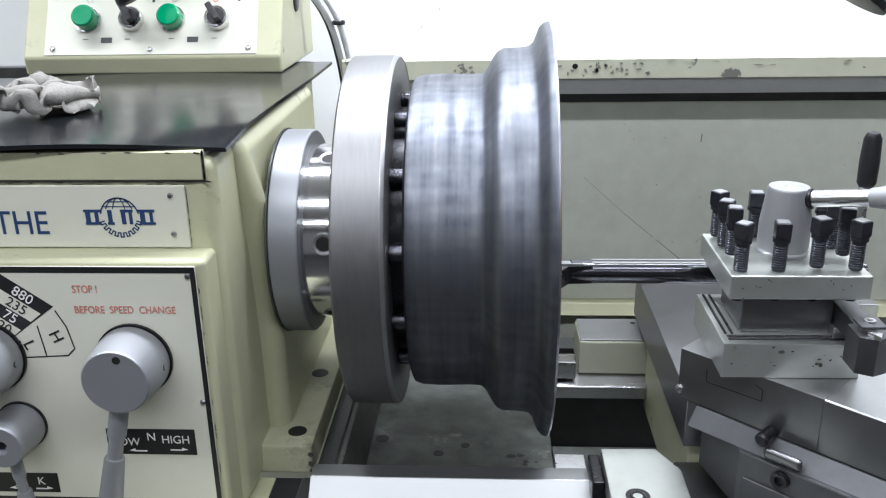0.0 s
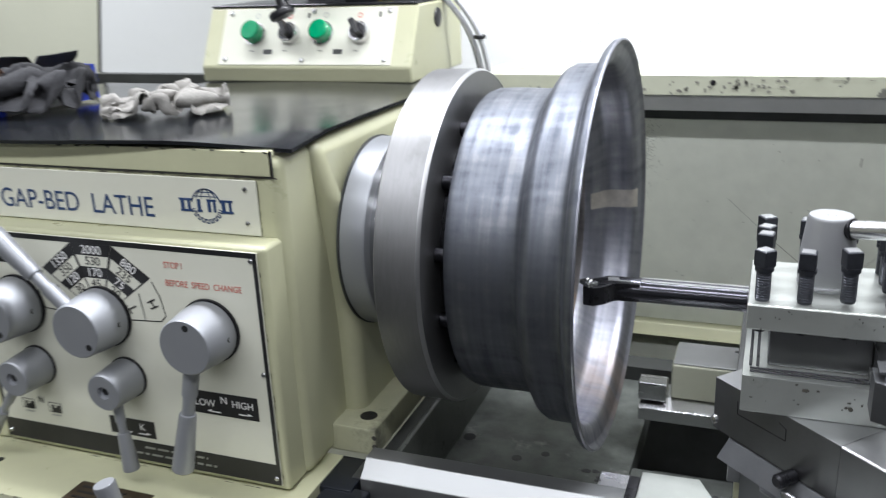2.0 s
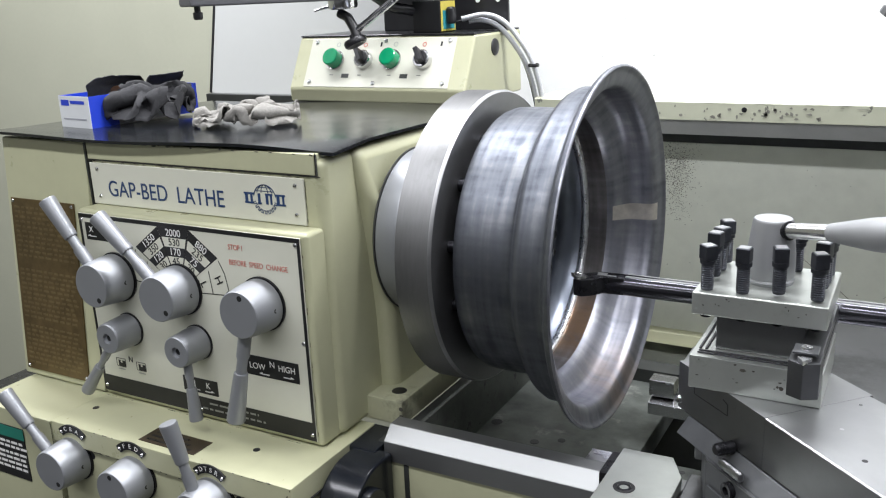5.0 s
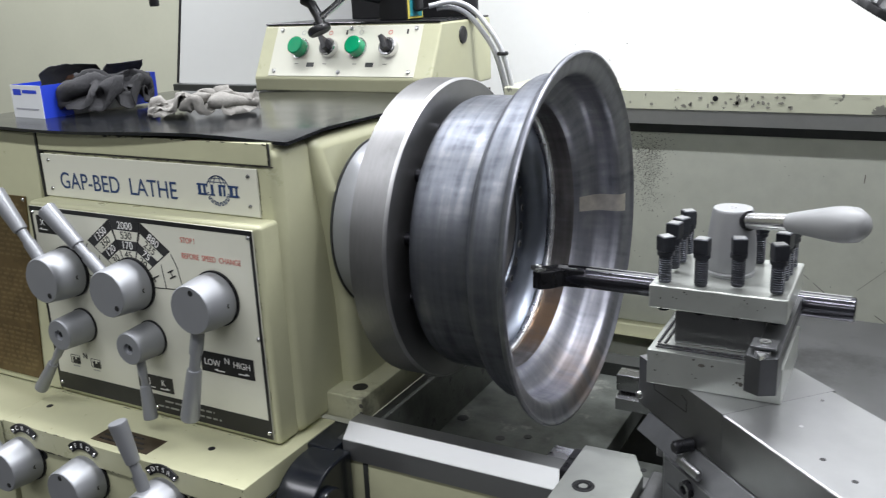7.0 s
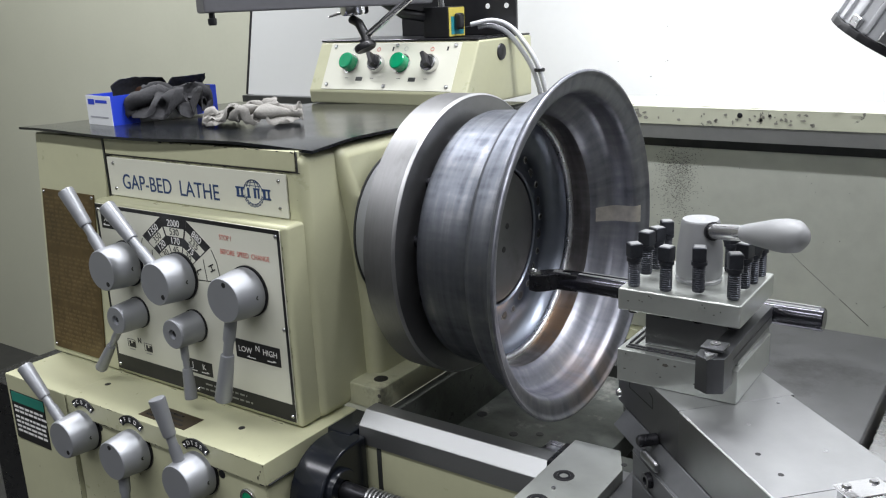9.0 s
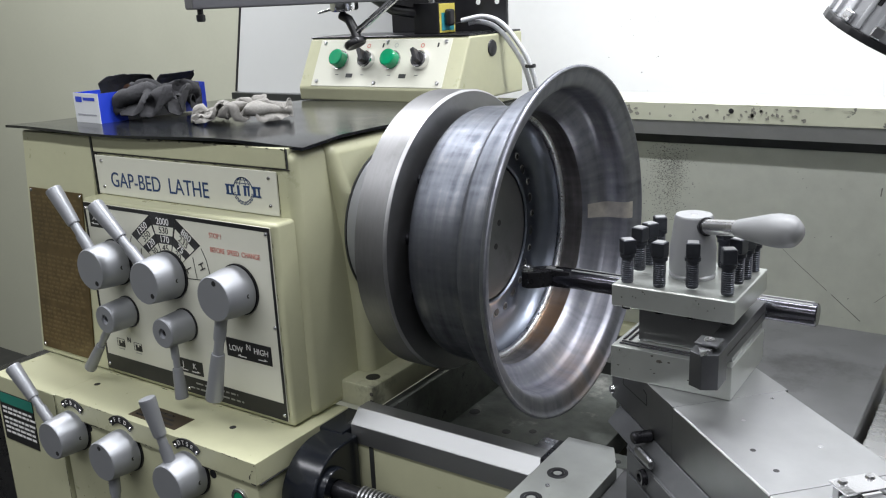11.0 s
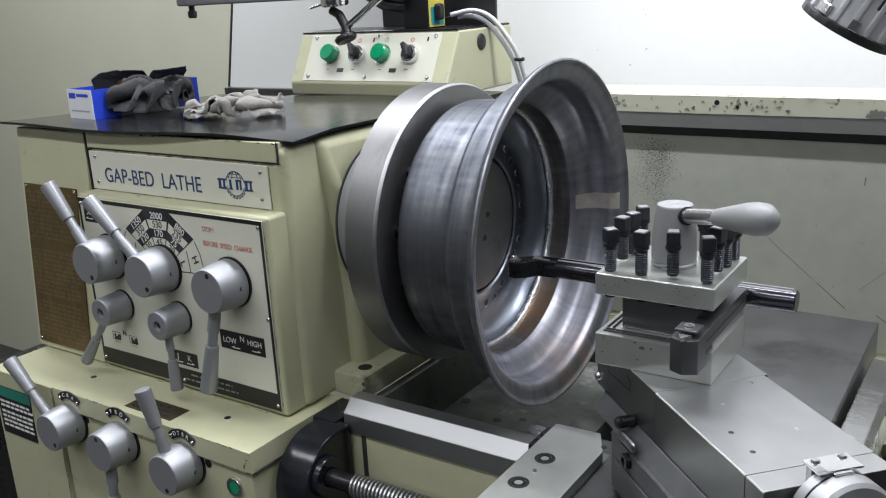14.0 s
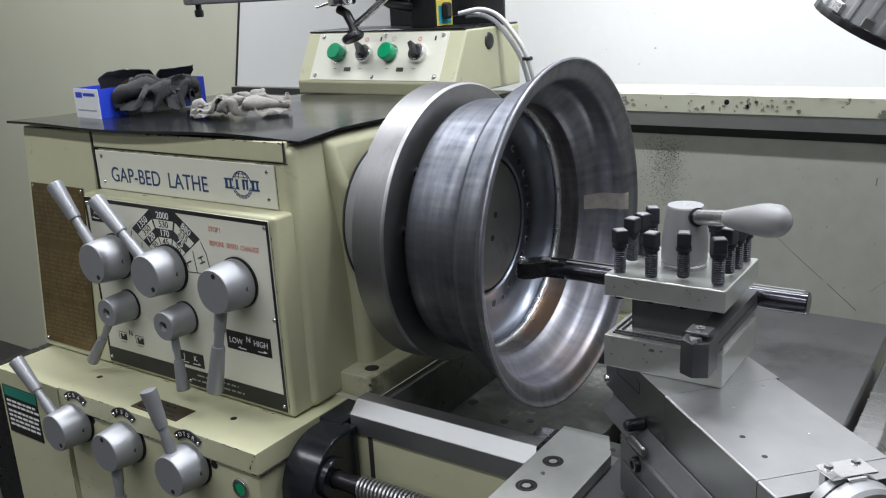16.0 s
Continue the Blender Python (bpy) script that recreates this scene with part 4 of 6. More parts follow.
def build_chuck():
    c = thing("chuck", "turned steel chuck plate bolted to the spindle nose", "chuck", AXIS.copy())
    part("spindle_flange", spin([(0, -0.2945), (0.1165, -0.2945), (0.1175, -0.2935), (0.1175, -0.266), (0.1155, -0.2635), (0.1, -0.2635)], 72, "x"), SATIN, c, "satin grey painted spindle flange")
    hub = part("hub", spin([(0.09, -0.264), (0.1005, -0.2635), (0.1005, -0.214), (0.06, -0.214)], 72, "x"), CHROME, c, "bright turned steel hub")
    for k in range(6):
        a = radians(60 * k + HOLE_PHASE)
        m = Matrix.Rotation(a, 4, "X") @ Matrix.Translation((-0.2385, 0, 0.0995))
        part("cam_hole", spin([(0.0075, -0.006), (0.0085, 0.0012), (0.0115, 0.0018), (0.012, 0.0005)], 24, m=m), GREY_STEEL, hub)
        part("cam_socket", rod(0.0085, 0.0012, 0.0002, 20, m=m), BLACK, hub)
    part("chuck_plate", spin([(0.0, -0.2150), (0.1955, -0.2150), (0.1992, -0.2125), (0.1996, -0.1665), (0.1975, -0.1632), (0.0, -0.1632)], 128, "x"), TURNED, c, "heavy turned steel plate with bright edge")
    # Separate paler ring puts the bevel's glint into its colour.
    part("glint_edge", spin([(0.2000, -0.1668), (0.1998, -0.1660), (0.1979, -0.1630), (0.1970, -0.1627)], 128, "x"), EDGE_STEEL, c, "bevelled edge of the plate, paler to show its glint")
    for k in range(12):
        a = radians(30 * k + 20)
        m = Matrix.Rotation(a, 4, "X") @ Matrix.Translation((-0.1634, 0, 0.150))
        part("spacer_stud", rod(0.0085, 0.0150, 0.001, 20, "x", m=m), BAR_STEEL, c)
    part("fixture_drum", spin([(0.138, -0.1633), (0.138, -0.1365), (0.10, -0.1360)], 96, "x"), DARK_STEEL, c, "dark fixture drum inside the rim")
    return c


HOLE_PHASE = 19.75
CHUCK = build_chuck()


# ---- wheel rim ----
def build_wheel():
    w = thing("wheel_rim", "bare steel wheel rim barrel clamped for machining", "wheel rim", AXIS.copy())
    outer = [(0.140, -0.1480), (0.168, -0.1480), (0.1745, -0.1455), (0.1775, -0.138), (0.1785, -0.118), (0.1778, -0.085), (0.1785, -0.072),
             (0.1835, -0.066), (0.194, -0.0605), (0.202, -0.055), (0.2058, -0.048), (0.2062, -0.030), (0.2075, -0.020), (0.2125, -0.0145), (0.2205, -0.0115),
             (0.2282, -0.0085), (0.2324, -0.0045), (0.2338, 0.0)]
    inner = [(0.2332, 0.0018), (0.2312, 0.0024), (0.2290, 0.0012), (0.2274, -0.0012), (0.2235, -0.0030), (0.2150, -0.0055), (0.2085, -0.0085), (0.2052, -0.0125), (0.2035, -0.020), (0.2020, -0.040),
             (0.1965, -0.0475), (0.187, -0.055), (0.1775, -0.0625), (0.1735, -0.070)]
    part("barrel", spin(outer, 160, "x"), RIM_STEEL, w, "grey heat-marked outer barrel with rolled lip")
    part("inner_face", spin([(0.2338, 0.0)] + inner, 160, "x"), RIM_INNER, w, "inner barrel surface of stepped bare steel")
    part("heat_band", spin([(0.1735, -0.070), (0.1725, -0.085), (0.1722, -0.100), (0.1720, -0.1105)], 160, "x"), HEAT, w, "brown heat-tinted band beside the weld")
    disc = part("wheel_disc", spin([(0.1720, -0.1100), (0.1690, -0.119), (0.160, -0.1285), (0.145, -0.1335), (0.132, -0.1335), (0.117, -0.1310), (0.1055, -0.1262), (0.1000, -0.1258), (0.0980, -0.1280), (0.0980, -0.1400), (0.140, -0.1475)], 128, "x"), DISC_STEEL, w, "dished steel wheel disc")
    bead = []
    for k in range(120):
        a = radians(3 * k)
        r = 0.0044 + 0.0012 * random.random()
        bead.append((a, r))
    verts, faces = [], []
    for k, (a, r) in enumerate(bead):
        for q in range(6):
            b = radians(60 * q)
            rr, x = 0.1705 + r * math.cos(b), -0.1030 + r * 1.15 * math.sin(b)
            verts.append((x, -rr * math.sin(a), rr * math.cos(a)))
    for k in range(120):
        for q in range(6):
            faces.append((k * 6 + q, k * 6 + (q + 1) % 6, ((k + 1) % 120) * 6 + (q + 1) % 6, ((k + 1) % 120) * 6 + q))
    me = bpy.data.meshes.new("weld_bead")
    me.from_pydata(verts, [], faces)
    me.materials.append(WELD)
    for f in me.polygons:
        f.use_smooth = True
    wb = new("weld_bead", me)
    wb.parent = w
    wb["label"] = "shiny rippled weld bead round the disc"
    for k in range(30):
        a = radians(12 * k - 173.5)
        m = Matrix.Rotation(a, 4, "X") @ Matrix.Translation((-0.1330, 0, 0.1275 if k % 2 else 0.1225))
        r = 0.0042 if k % 2 else 0.0062
        part("disc_hole", spin([(0, -0.0005), (r, -0.0005), (r * 1.02, 0.0016), (r * 1.3, 0.0012), (r * 1.35, -0.002)], 18, "x", m=m), HOLE_STEEL, disc)
        part("hole_mouth", rod(r * 0.92, 0.0018, 0.0002, 16, "x", m=m), BLACK, disc)
    hub = part("centre_plate", spin([(0, -0.128), (0.0940, -0.128), (0.0950, -0.1292), (0.0950, -0.1358), (0.08, -0.1358)], 96, "x"), SLIDE_IRON, w, "dark machined centre plate with small holes")
    for k in range(4):
        m = Matrix.Rotation(radians(90 * k + 207), 4, "X") @ Matrix.Translation((-0.1282, 0, 0.024))
        part("centre_hole", rod(0.0045, 0.0008, 0.0002, 18, "x", m=m), BLACK, hub)
    # polished strip left across the inner barrel
    strip = [(r - 0.0004, x) for r, x in inner[5:13]]
    verts, faces = [], []
    for k in range(7):
        a = radians(-93.5 + k * 7.0 / 6)
        for r, x in strip:
            verts.append((x, -r * math.sin(a), r * math.cos(a)))
    n = len(strip)
    for k in range(6):
        for q in range(n - 1):
            faces.append((k * n + q, k * n + q + 1, (k + 1) * n + q + 1, (k + 1) * n + q))
    me = bpy.data.meshes.new("cleaned_strip")
    me.from_pydata(verts, [], faces)
    me.materials.append(STRIP_STEEL)
    for f in me.polygons:
        f.use_smooth = True
    st = new("cleaned_strip", me)
    st.parent = w
    st["label"] = "lighter cleaned strip across the inner barrel"
    return w


WHEEL = build_wheel()


# ---- carriage ----
def build_carriage():
    c = thing("saddle", "dull machined iron saddle riding on the bed ways", "saddle")
    part("front_wing", prism([(0.058, -0.139), (0.117, -0.137), (0.137, -0.177), (0.137, -0.36), (0.058, -0.36)], 0.874, 0.897, "xy", 0.0015), PALE_STEEL, c, "flat machined wing with two socket bolts")
    for x, y in ((0.085, -0.2231), (0.083, -0.283)):
        b = part("socket_bolt", spin([(0.0046, -0.002), (0.005, 0.0006), (0.0072, 0.0008), (0.0078, 0)], 24, m=Matrix.Translation((x, y, 0.897))), DARK_STEEL, c)
        part("recess_ring", spin([(0.0079, 0.0003), (0.0122, 0.0003), (0.0122, 0)], 24), BLACK, b, m=None).location = (x, y, 0.897)
    part("oil_nipple", spin([(0, 0.002), (0.0025, 0.0015), (0.003, 0)], 14, m=Matrix.Translation((0.0875, -0.253, 0.897))), STEEL, c)
    part("wing_hole", rod(0.0035, 0.0006, 0.0001, 14, m=Matrix.Translation((0.1341, -0.1663, 0.8966))), BLACK, c)
    part("apron_top", box((0.1375, -0.40, 0.80), (0.41, -0.1405, 0.884), 0.003), SLIDE_IRON, c)
    part("bridge", box((0.15, -0.14, 0.80), (0.40, 0.12, 0.905), 0.004), CREAM, c, "cream painted saddle bridge")
    part("rear_wing", box((0.059, 0.122, 0.8485), (0.40, 0.195, 0.8985), 0.004), CREAM_WORN, c, "cream rear wing with a bare machined top")
    part("rear_top", box((0.061, 0.124, 0.8985), (0.398, 0.193, 0.9005), 0.0008), GREY_STEEL, c)
    part("rear_hole", rod(0.0035, 0.0006, 0.0001, 14, m=Matrix.Translation((0.139, 0.179, 0.9002))), BLACK, c)
    s = thing("cross_slide", "machined iron cross slide plate on the saddle", "cross slide")
    part("slide_plate", box((0.143, -0.150, 0.9075), (0.372, 0.197, 0.968), 0.002), SLIDE_IRON, s)
    part("slide_nose", box((0.270, -0.28, 0.885), (0.374, -0.1505, 0.968), 0.002), SLIDE_IRON, s)
    part("gib_strip", prism([(0.378, 0.90), (0.412, 0.90), (0.412, 0.945), (0.405, 0.952), (0.378, 0.952)], -0.32, 0.109, "xz", 0.0015), STEEL, s, "bright steel gib rail beside the slide")
    return c


build_carriage()


def build_compound():
    c = thing("compound_slide", "machined iron compound slide set at forty-five degrees", "compound slide", pose(0.39, -0.339, 0, 0, 0, -43.5))
    plan = [(-0.287, -0.038), (-0.226, -0.0760), (-0.03, -0.0760), (-0.03, 0.058), (-0.20, 0.058), (-0.287, 0.0)]
    part("swivel_base", prism(plan, 0.9005, 0.9620, "xy", 0.0012), SWIVEL_IRON, c, "oily dark swivel base with a cut corner")
    part("base_step", prism([(-0.0735, 0.9622), (0.058, 0.9622), (0.058, 0.9788), (-0.0590, 0.9788)], -0.284, -0.03, "yz", 0.0008), SWIVEL_IRON, c)
    part("base_seam", box((-0.226, -0.0768, 0.9600), (-0.03, -0.0745, 0.9612)), SLIDE_IRON, c)
    part("base_foot", box((-0.219, -0.0785, 0.9005), (-0.03, -0.0762, 0.9360), 0.0008, 1), SWIVEL_IRON, c, "machined pad on the front of the swivel base")
    part("slide_seam", box((-0.3020, -0.0570, 0.9790), (-0.03, 0.055, 0.9808)), BLACK, c)
    # Pale tops and dark sides put the faces' differing reflections into colour.
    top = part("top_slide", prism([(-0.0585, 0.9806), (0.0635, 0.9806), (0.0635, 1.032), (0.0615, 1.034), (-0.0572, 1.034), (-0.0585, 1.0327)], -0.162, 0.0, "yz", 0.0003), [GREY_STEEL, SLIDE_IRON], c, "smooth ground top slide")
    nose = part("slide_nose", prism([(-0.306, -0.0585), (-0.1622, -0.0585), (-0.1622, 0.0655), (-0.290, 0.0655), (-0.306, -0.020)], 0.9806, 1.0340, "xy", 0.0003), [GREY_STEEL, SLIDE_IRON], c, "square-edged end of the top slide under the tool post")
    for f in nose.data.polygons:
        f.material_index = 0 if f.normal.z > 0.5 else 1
    part("end_screw", spin([(0, 0.004), (0.004, 0.003), (0.005, 0)], 14, "y", m=Matrix.Translation((-0.3035, -0.0585, 0.9900))), STEEL, c)
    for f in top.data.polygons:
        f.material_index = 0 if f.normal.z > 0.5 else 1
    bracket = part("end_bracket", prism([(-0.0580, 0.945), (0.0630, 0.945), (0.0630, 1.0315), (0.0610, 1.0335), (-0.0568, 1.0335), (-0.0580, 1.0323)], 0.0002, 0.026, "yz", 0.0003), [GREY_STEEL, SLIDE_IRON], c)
    d = part("dial", spin([(0, 0.028), (0.034, 0.028), (0.038, 0.03), (0.038, 0.056), (0.035, 0.059), (0, 0.059)], 48, "x", m=Matrix.Translation((0, 0.0, 1.010))), ALU, c, "brushed graduated feed dial")
    part("dial_hub", rod(0.014, 0.03, 0.002, 24, "x", m=Matrix.Translation((0.055, 0.0, 1.010))), STEEL, d)
    part("drum_groove", spin([(0.0381, 0.0395), (0.0384, 0.0400), (0.0384, 0.0412), (0.0381, 0.0417)], 48, "x", m=Matrix.Translation((0, 0.0, 1.010))), DARK_STEEL, d)
    clip = part("index_clip", prism([(-0.020, 1.0490), (0.020, 1.0490), (0.020, 1.0508), (0.012, 1.0512), (-0.012, 1.0512), (-0.020, 1.0508)], 0.0180, 0.0400, "yz", 0.0004), CHROME, c, "bright clip screwed over the dial")
    for yy in (-0.012, 0.012):
        part("clip_screw", spin([(0, 0.0025), (0.003, 0.002), (0.0038, 0)], 16, m=Matrix.Translation((0.024, yy, 1.0512))), STEEL, clip)
    part("clip_lip", box((0.0402, -0.008, 1.0480), (0.0440, 0.008, 1.0500), 0.0004, 1), CHROME, clip)
    part("clip_seat", box((0.0182, -0.016, 1.0330), (0.0258, 0.016, 1.0489), 0.0005, 1), GREY_STEEL, clip)
    # Bracket takes the same split: lit top paler, shaded sides darker.
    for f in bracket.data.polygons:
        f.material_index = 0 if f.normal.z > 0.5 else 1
    for x, y in ((-0.0665, -0.0317), (-0.0307, -0.0323), (-0.118, -0.010), (-0.055, 0.026), (-0.150, 0.040)):
        part("oil_hole", rod(0.0026 if y < -0.02 else 0.002, 0.0006, 0.0001, 14, m=Matrix.Translation((x, y, 1.0336))), BLACK if y < -0.02 else STEEL, c)
    gib = [(-0.2763, 1.0217), (-0.2757, 1.0085), (-0.2182, 1.0097), (-0.2184, 1.0212), (-0.2262, 1.0240)]
    bm = None
    for (xa, za), (xb, zb) in zip(gib, gib[1:]):
        m = Matrix.Translation((xa, -0.0584, za)) @ Matrix.Rotation(-math.atan2(zb - za, xb - xa), 4, "Y")
        bm = box((0, -0.0004, -0.0005), (math.hypot(xb - xa, zb - za), 0.004, 0.0005), bm=bm, m=m)
    part("gib_outline", bm, BLACK, c, smooth=0)
    p = part("lock_pin", rod(0.0065, 0.022, 0.002, 20, "y", m=Matrix.Translation((-0.205, -0.0585, 0.9825))), DARK_STEEL, c)
    part("pin_lever", box((-0.202, -0.0800, 0.9660), (-0.166, -0.0725, 0.9770), 0.004, 3), SLIDE_IRON, p)
    part("clamp_bolt", spin([(0.004, 0.002), (0.0045, 0.006), (0.008, 0.006), (0.0085, 0)], 20, "y", m=Matrix.Translation((-0.1830, -0.0762, 0.9500))), DARK_STEEL, c)
    return c


build_compound()


def build_tool_post():
    t = thing("tool_post", "square four-way tool post with black clamp screws", "tool post")
    t.matrix_basis = Matrix.Translation((0.0035, -0.0110, 0.0055))
    x0, x1, y0, y1 = 0.1480, 0.2722, -0.2203, -0.1035
    part("base_block", box((x0, y0, 1.0287), (x1, y1, 1.0635), 0.001), PALE_STEEL, t, "ground steel base block")
    part("core", box((0.168, -0.196, 1.0637), (0.252, -0.122, 1.1065), 0.002), SLIDE_IRON, t)
    for xx in (0.1530, 0.1590):
        part("base_slot", box((xx, y0 + 0.020, 1.0636), (xx + 0.0025, y1 - 0.004, 1.0650), 0.0004, 1), DARK_STEEL, t)
    for k, yy in enumerate((-0.2125, -0.2065)):
        part("base_slot", box((x0 + 0.006, yy, 1.0636), (x1 - 0.01, yy + 0.0025, 1.0650), 0.0004, 1), DARK_STEEL, t)
    part("top_plate", box((x0, y0, 1.1068), (x1, y1, 1.1300), 0.0018, 3), PALE_STEEL, t, "ground steel top plate")
    hub = part("clamp_hub", spin([(0.0228, 1.1300), (0.0236, 1.1335), (0.0222, 1.1352), (0.0234, 1.138), (0.0232, 1.160), (0.0192, 1.1925), (0.0178, 1.1950), (0.004, 1.1950), (0.003, 1.1940), (0, 1.1940)], 48, m=Matrix.Translation((0.2105, -0.1590, 0))), ALU, t, "tapered satin clamp hub")
    m = Matrix.Translation((0.2105, -0.1590, 1.1825)) @ Matrix.Rotation(radians(-37), 4, "Z") @ Matrix.Rotation(radians(-11), 4, "Y")
    part("handle_stem", rod(0.0078, 0.090, 0.001, 24, "x", m=m), STEEL, hub)
    part("handle_grip", spin([(0, 0.072), (0.0084, 0.072), (0.0092, 0.077), (0.0122, 0.099), (0.0148, 0.119), (0.0154, 0.129), (0.0145, 0.141), (0.0100, 0.1485), (0.0045, 0.1508), (0, 0.1512)], 32, "x", m=m), GRIP, hub, "smooth grey handle grip")
    part("stem_collar", spin([(0.0085, 0.0175), (0.0095, 0.021), (0.0095, 0.0225), (0.007, 0.0235)], 24, "x", m=m), DARK_STEEL, hub)
    xs = (0.1595, 0.1931, 0.2261, 0.2605)
    ys = (-0.2066, -0.1740, -0.1450, -0.1165)
    spots = [(x, ys[0]) for x in xs] + [(xs[0], y) for y in ys[1:]] + [(xs[3], y) for y in ys[1:]] + [(xs[1] + 0.002, ys[3]), (xs[2] + 0.004, ys[3])]
    for i, (x, y) in enumerate(spots):
        h = 0.006 * random.random()
        m = Matrix.Translation((x, y, 1.128 + h)) @ Matrix.Rotation(random.uniform(0, 1.5), 4, "Z")
        bm = rod(0.0058, 0.03, 0.0006, 18)
        for k in range(11):
            bm = spin([(0.0057, 0.002 + k * 0.0022), (0.0064, 0.0027 + k * 0.0022), (0.0064, 0.0032 + k * 0.0022), (0.0057, 0.0039 + k * 0.0022)], 18, bm=bm)
        s = part("clamp_screw", bm, BOLT_STEEL, t, "black threaded clamp screw with a square head", m=m)
        part("square_head", box((-0.0068, -0.0068, 0.031), (0.0068, 0.0068, 0.046), 0.0016, 2), BOLT_STEEL, s)
        part("worn_top", box((-0.0052, -0.0052, 0.0458), (0.0052, 0.0052, 0.0464), 0.0002, 1), GREY_STEEL, s)
        part("collar", spin([(0, 0.0275), (0.0078, 0.0275), (0.0078, 0.031), (0, 0.031)], 24), BOLT_STEEL, s)
    for x, y in ((x0 + 0.011, y0 + 0.0155), (xs[1], y0 + 0.016), (xs[2], y0 + 0.016), (xs[3], y0 + 0.016)):
        part("screw_end", rod(0.0055, 0.006, 0.0006, 16, m=Matrix.Translation((x, y, 1.1010))), DARK_STEEL, t)
    return t


build_tool_post()


def build_tools():
    b = thing("boring_bar", "black round boring bar held in the tool post", "boring bar")
    y, z = -0.098, 1.0870
    part("shank", rod(0.0125, 0.303, 0.0012, 40, "x", m=Matrix.Translation((0.022, y, z))), BAR_STEEL, b)
    part("upper_flat", box((0.045, y - 0.006, z + 0.0108), (0.32, y + 0.006, z + 0.0122), 0.0004, 1), GREY_STEEL, b)
    neck = [(-0.010, -0.110), (-0.006, -0.104), (0.010, -0.0900), (0.045, -0.0880), (0.045, -0.1085), (0.020, -0.1105), (0.011, -0.1235), (0.001, -0.1310), (-0.010, -0.1285)]
    head = part("head", prism(neck, 1.0770, 1.0975, "xy", 0.0012), DARK_STEEL, b, "black forked head of the boring bar")
    part("chip_pocket", prism([(0.010, -0.0965), (0.030, -0.0965), (0.036, -0.1065), (0.012, -0.1065)], 1.0976, 1.0984, "xy"), GREY_STEEL, head)
    part("insert", prism([(-0.0155, -0.1205), (-0.004, -0.1330), (0.005, -0.1245), (-0.0065, -0.1130)], 1.0978, 1.1022, "xy", 0.0006), STEEL, head, "small carbide insert")
    part("insert_screw", spin([(0.0012, 0.0006), (0.0028, 0.0016), (0.0040, 0.001), (0.0042, 0)], 16, m=Matrix.Translation((-0.0052, -0.1230, 1.1023))), STEEL, head)
    t = thing("turning_tool", "black square-shank turning tool with a clamped insert", "turning tool")
    part("shank", box((0.2535, -0.252, 1.0730), (0.2735, -0.105, 1.0932), 0.0006), TOOL_IRON, t)
    part("shank_groove", box((0.2737, -0.25, 1.0818), (0.2741, -0.105, 1.0833)), BLACK, t)
    part("head", prism([(0.2475, -0.272), (0.2610, -0.279), (0.2745, -0.272), (0.2745, -0.245), (0.2475, -0.245)], 1.0590, 1.0934, "xy", 0.0006), TOOL_IRON, t)
    part("clamp", box((0.2500, -0.268, 1.0978), (0.2720, -0.247, 1.1008), 0.0012, 2), TOOL_IRON, t)
    part("clamp_screw", spin([(0.0022, 0.0004), (0.0028, 0.0016), (0.0048, 0.0016), (0.0052, 0)], 20, m=Matrix.Translation((0.261, -0.257, 1.1008))), STEEL, t)
    part("insert", prism([(0.2610, -0.2825), (0.2675, -0.2700), (0.2545, -0.2700)], 1.0936, 1.0977, "xy", 0.0004), STEEL, t, "triangular carbide insert")
    t.matrix_basis = Matrix.Translation((0.002, -0.007, 0.006))
    part("packing_strip", box((0.2510, -0.2110, 1.0577), (0.2700, -0.100, 1.0729), 0.0005, 1), GREY_STEEL, t)
    return b


build_tools()


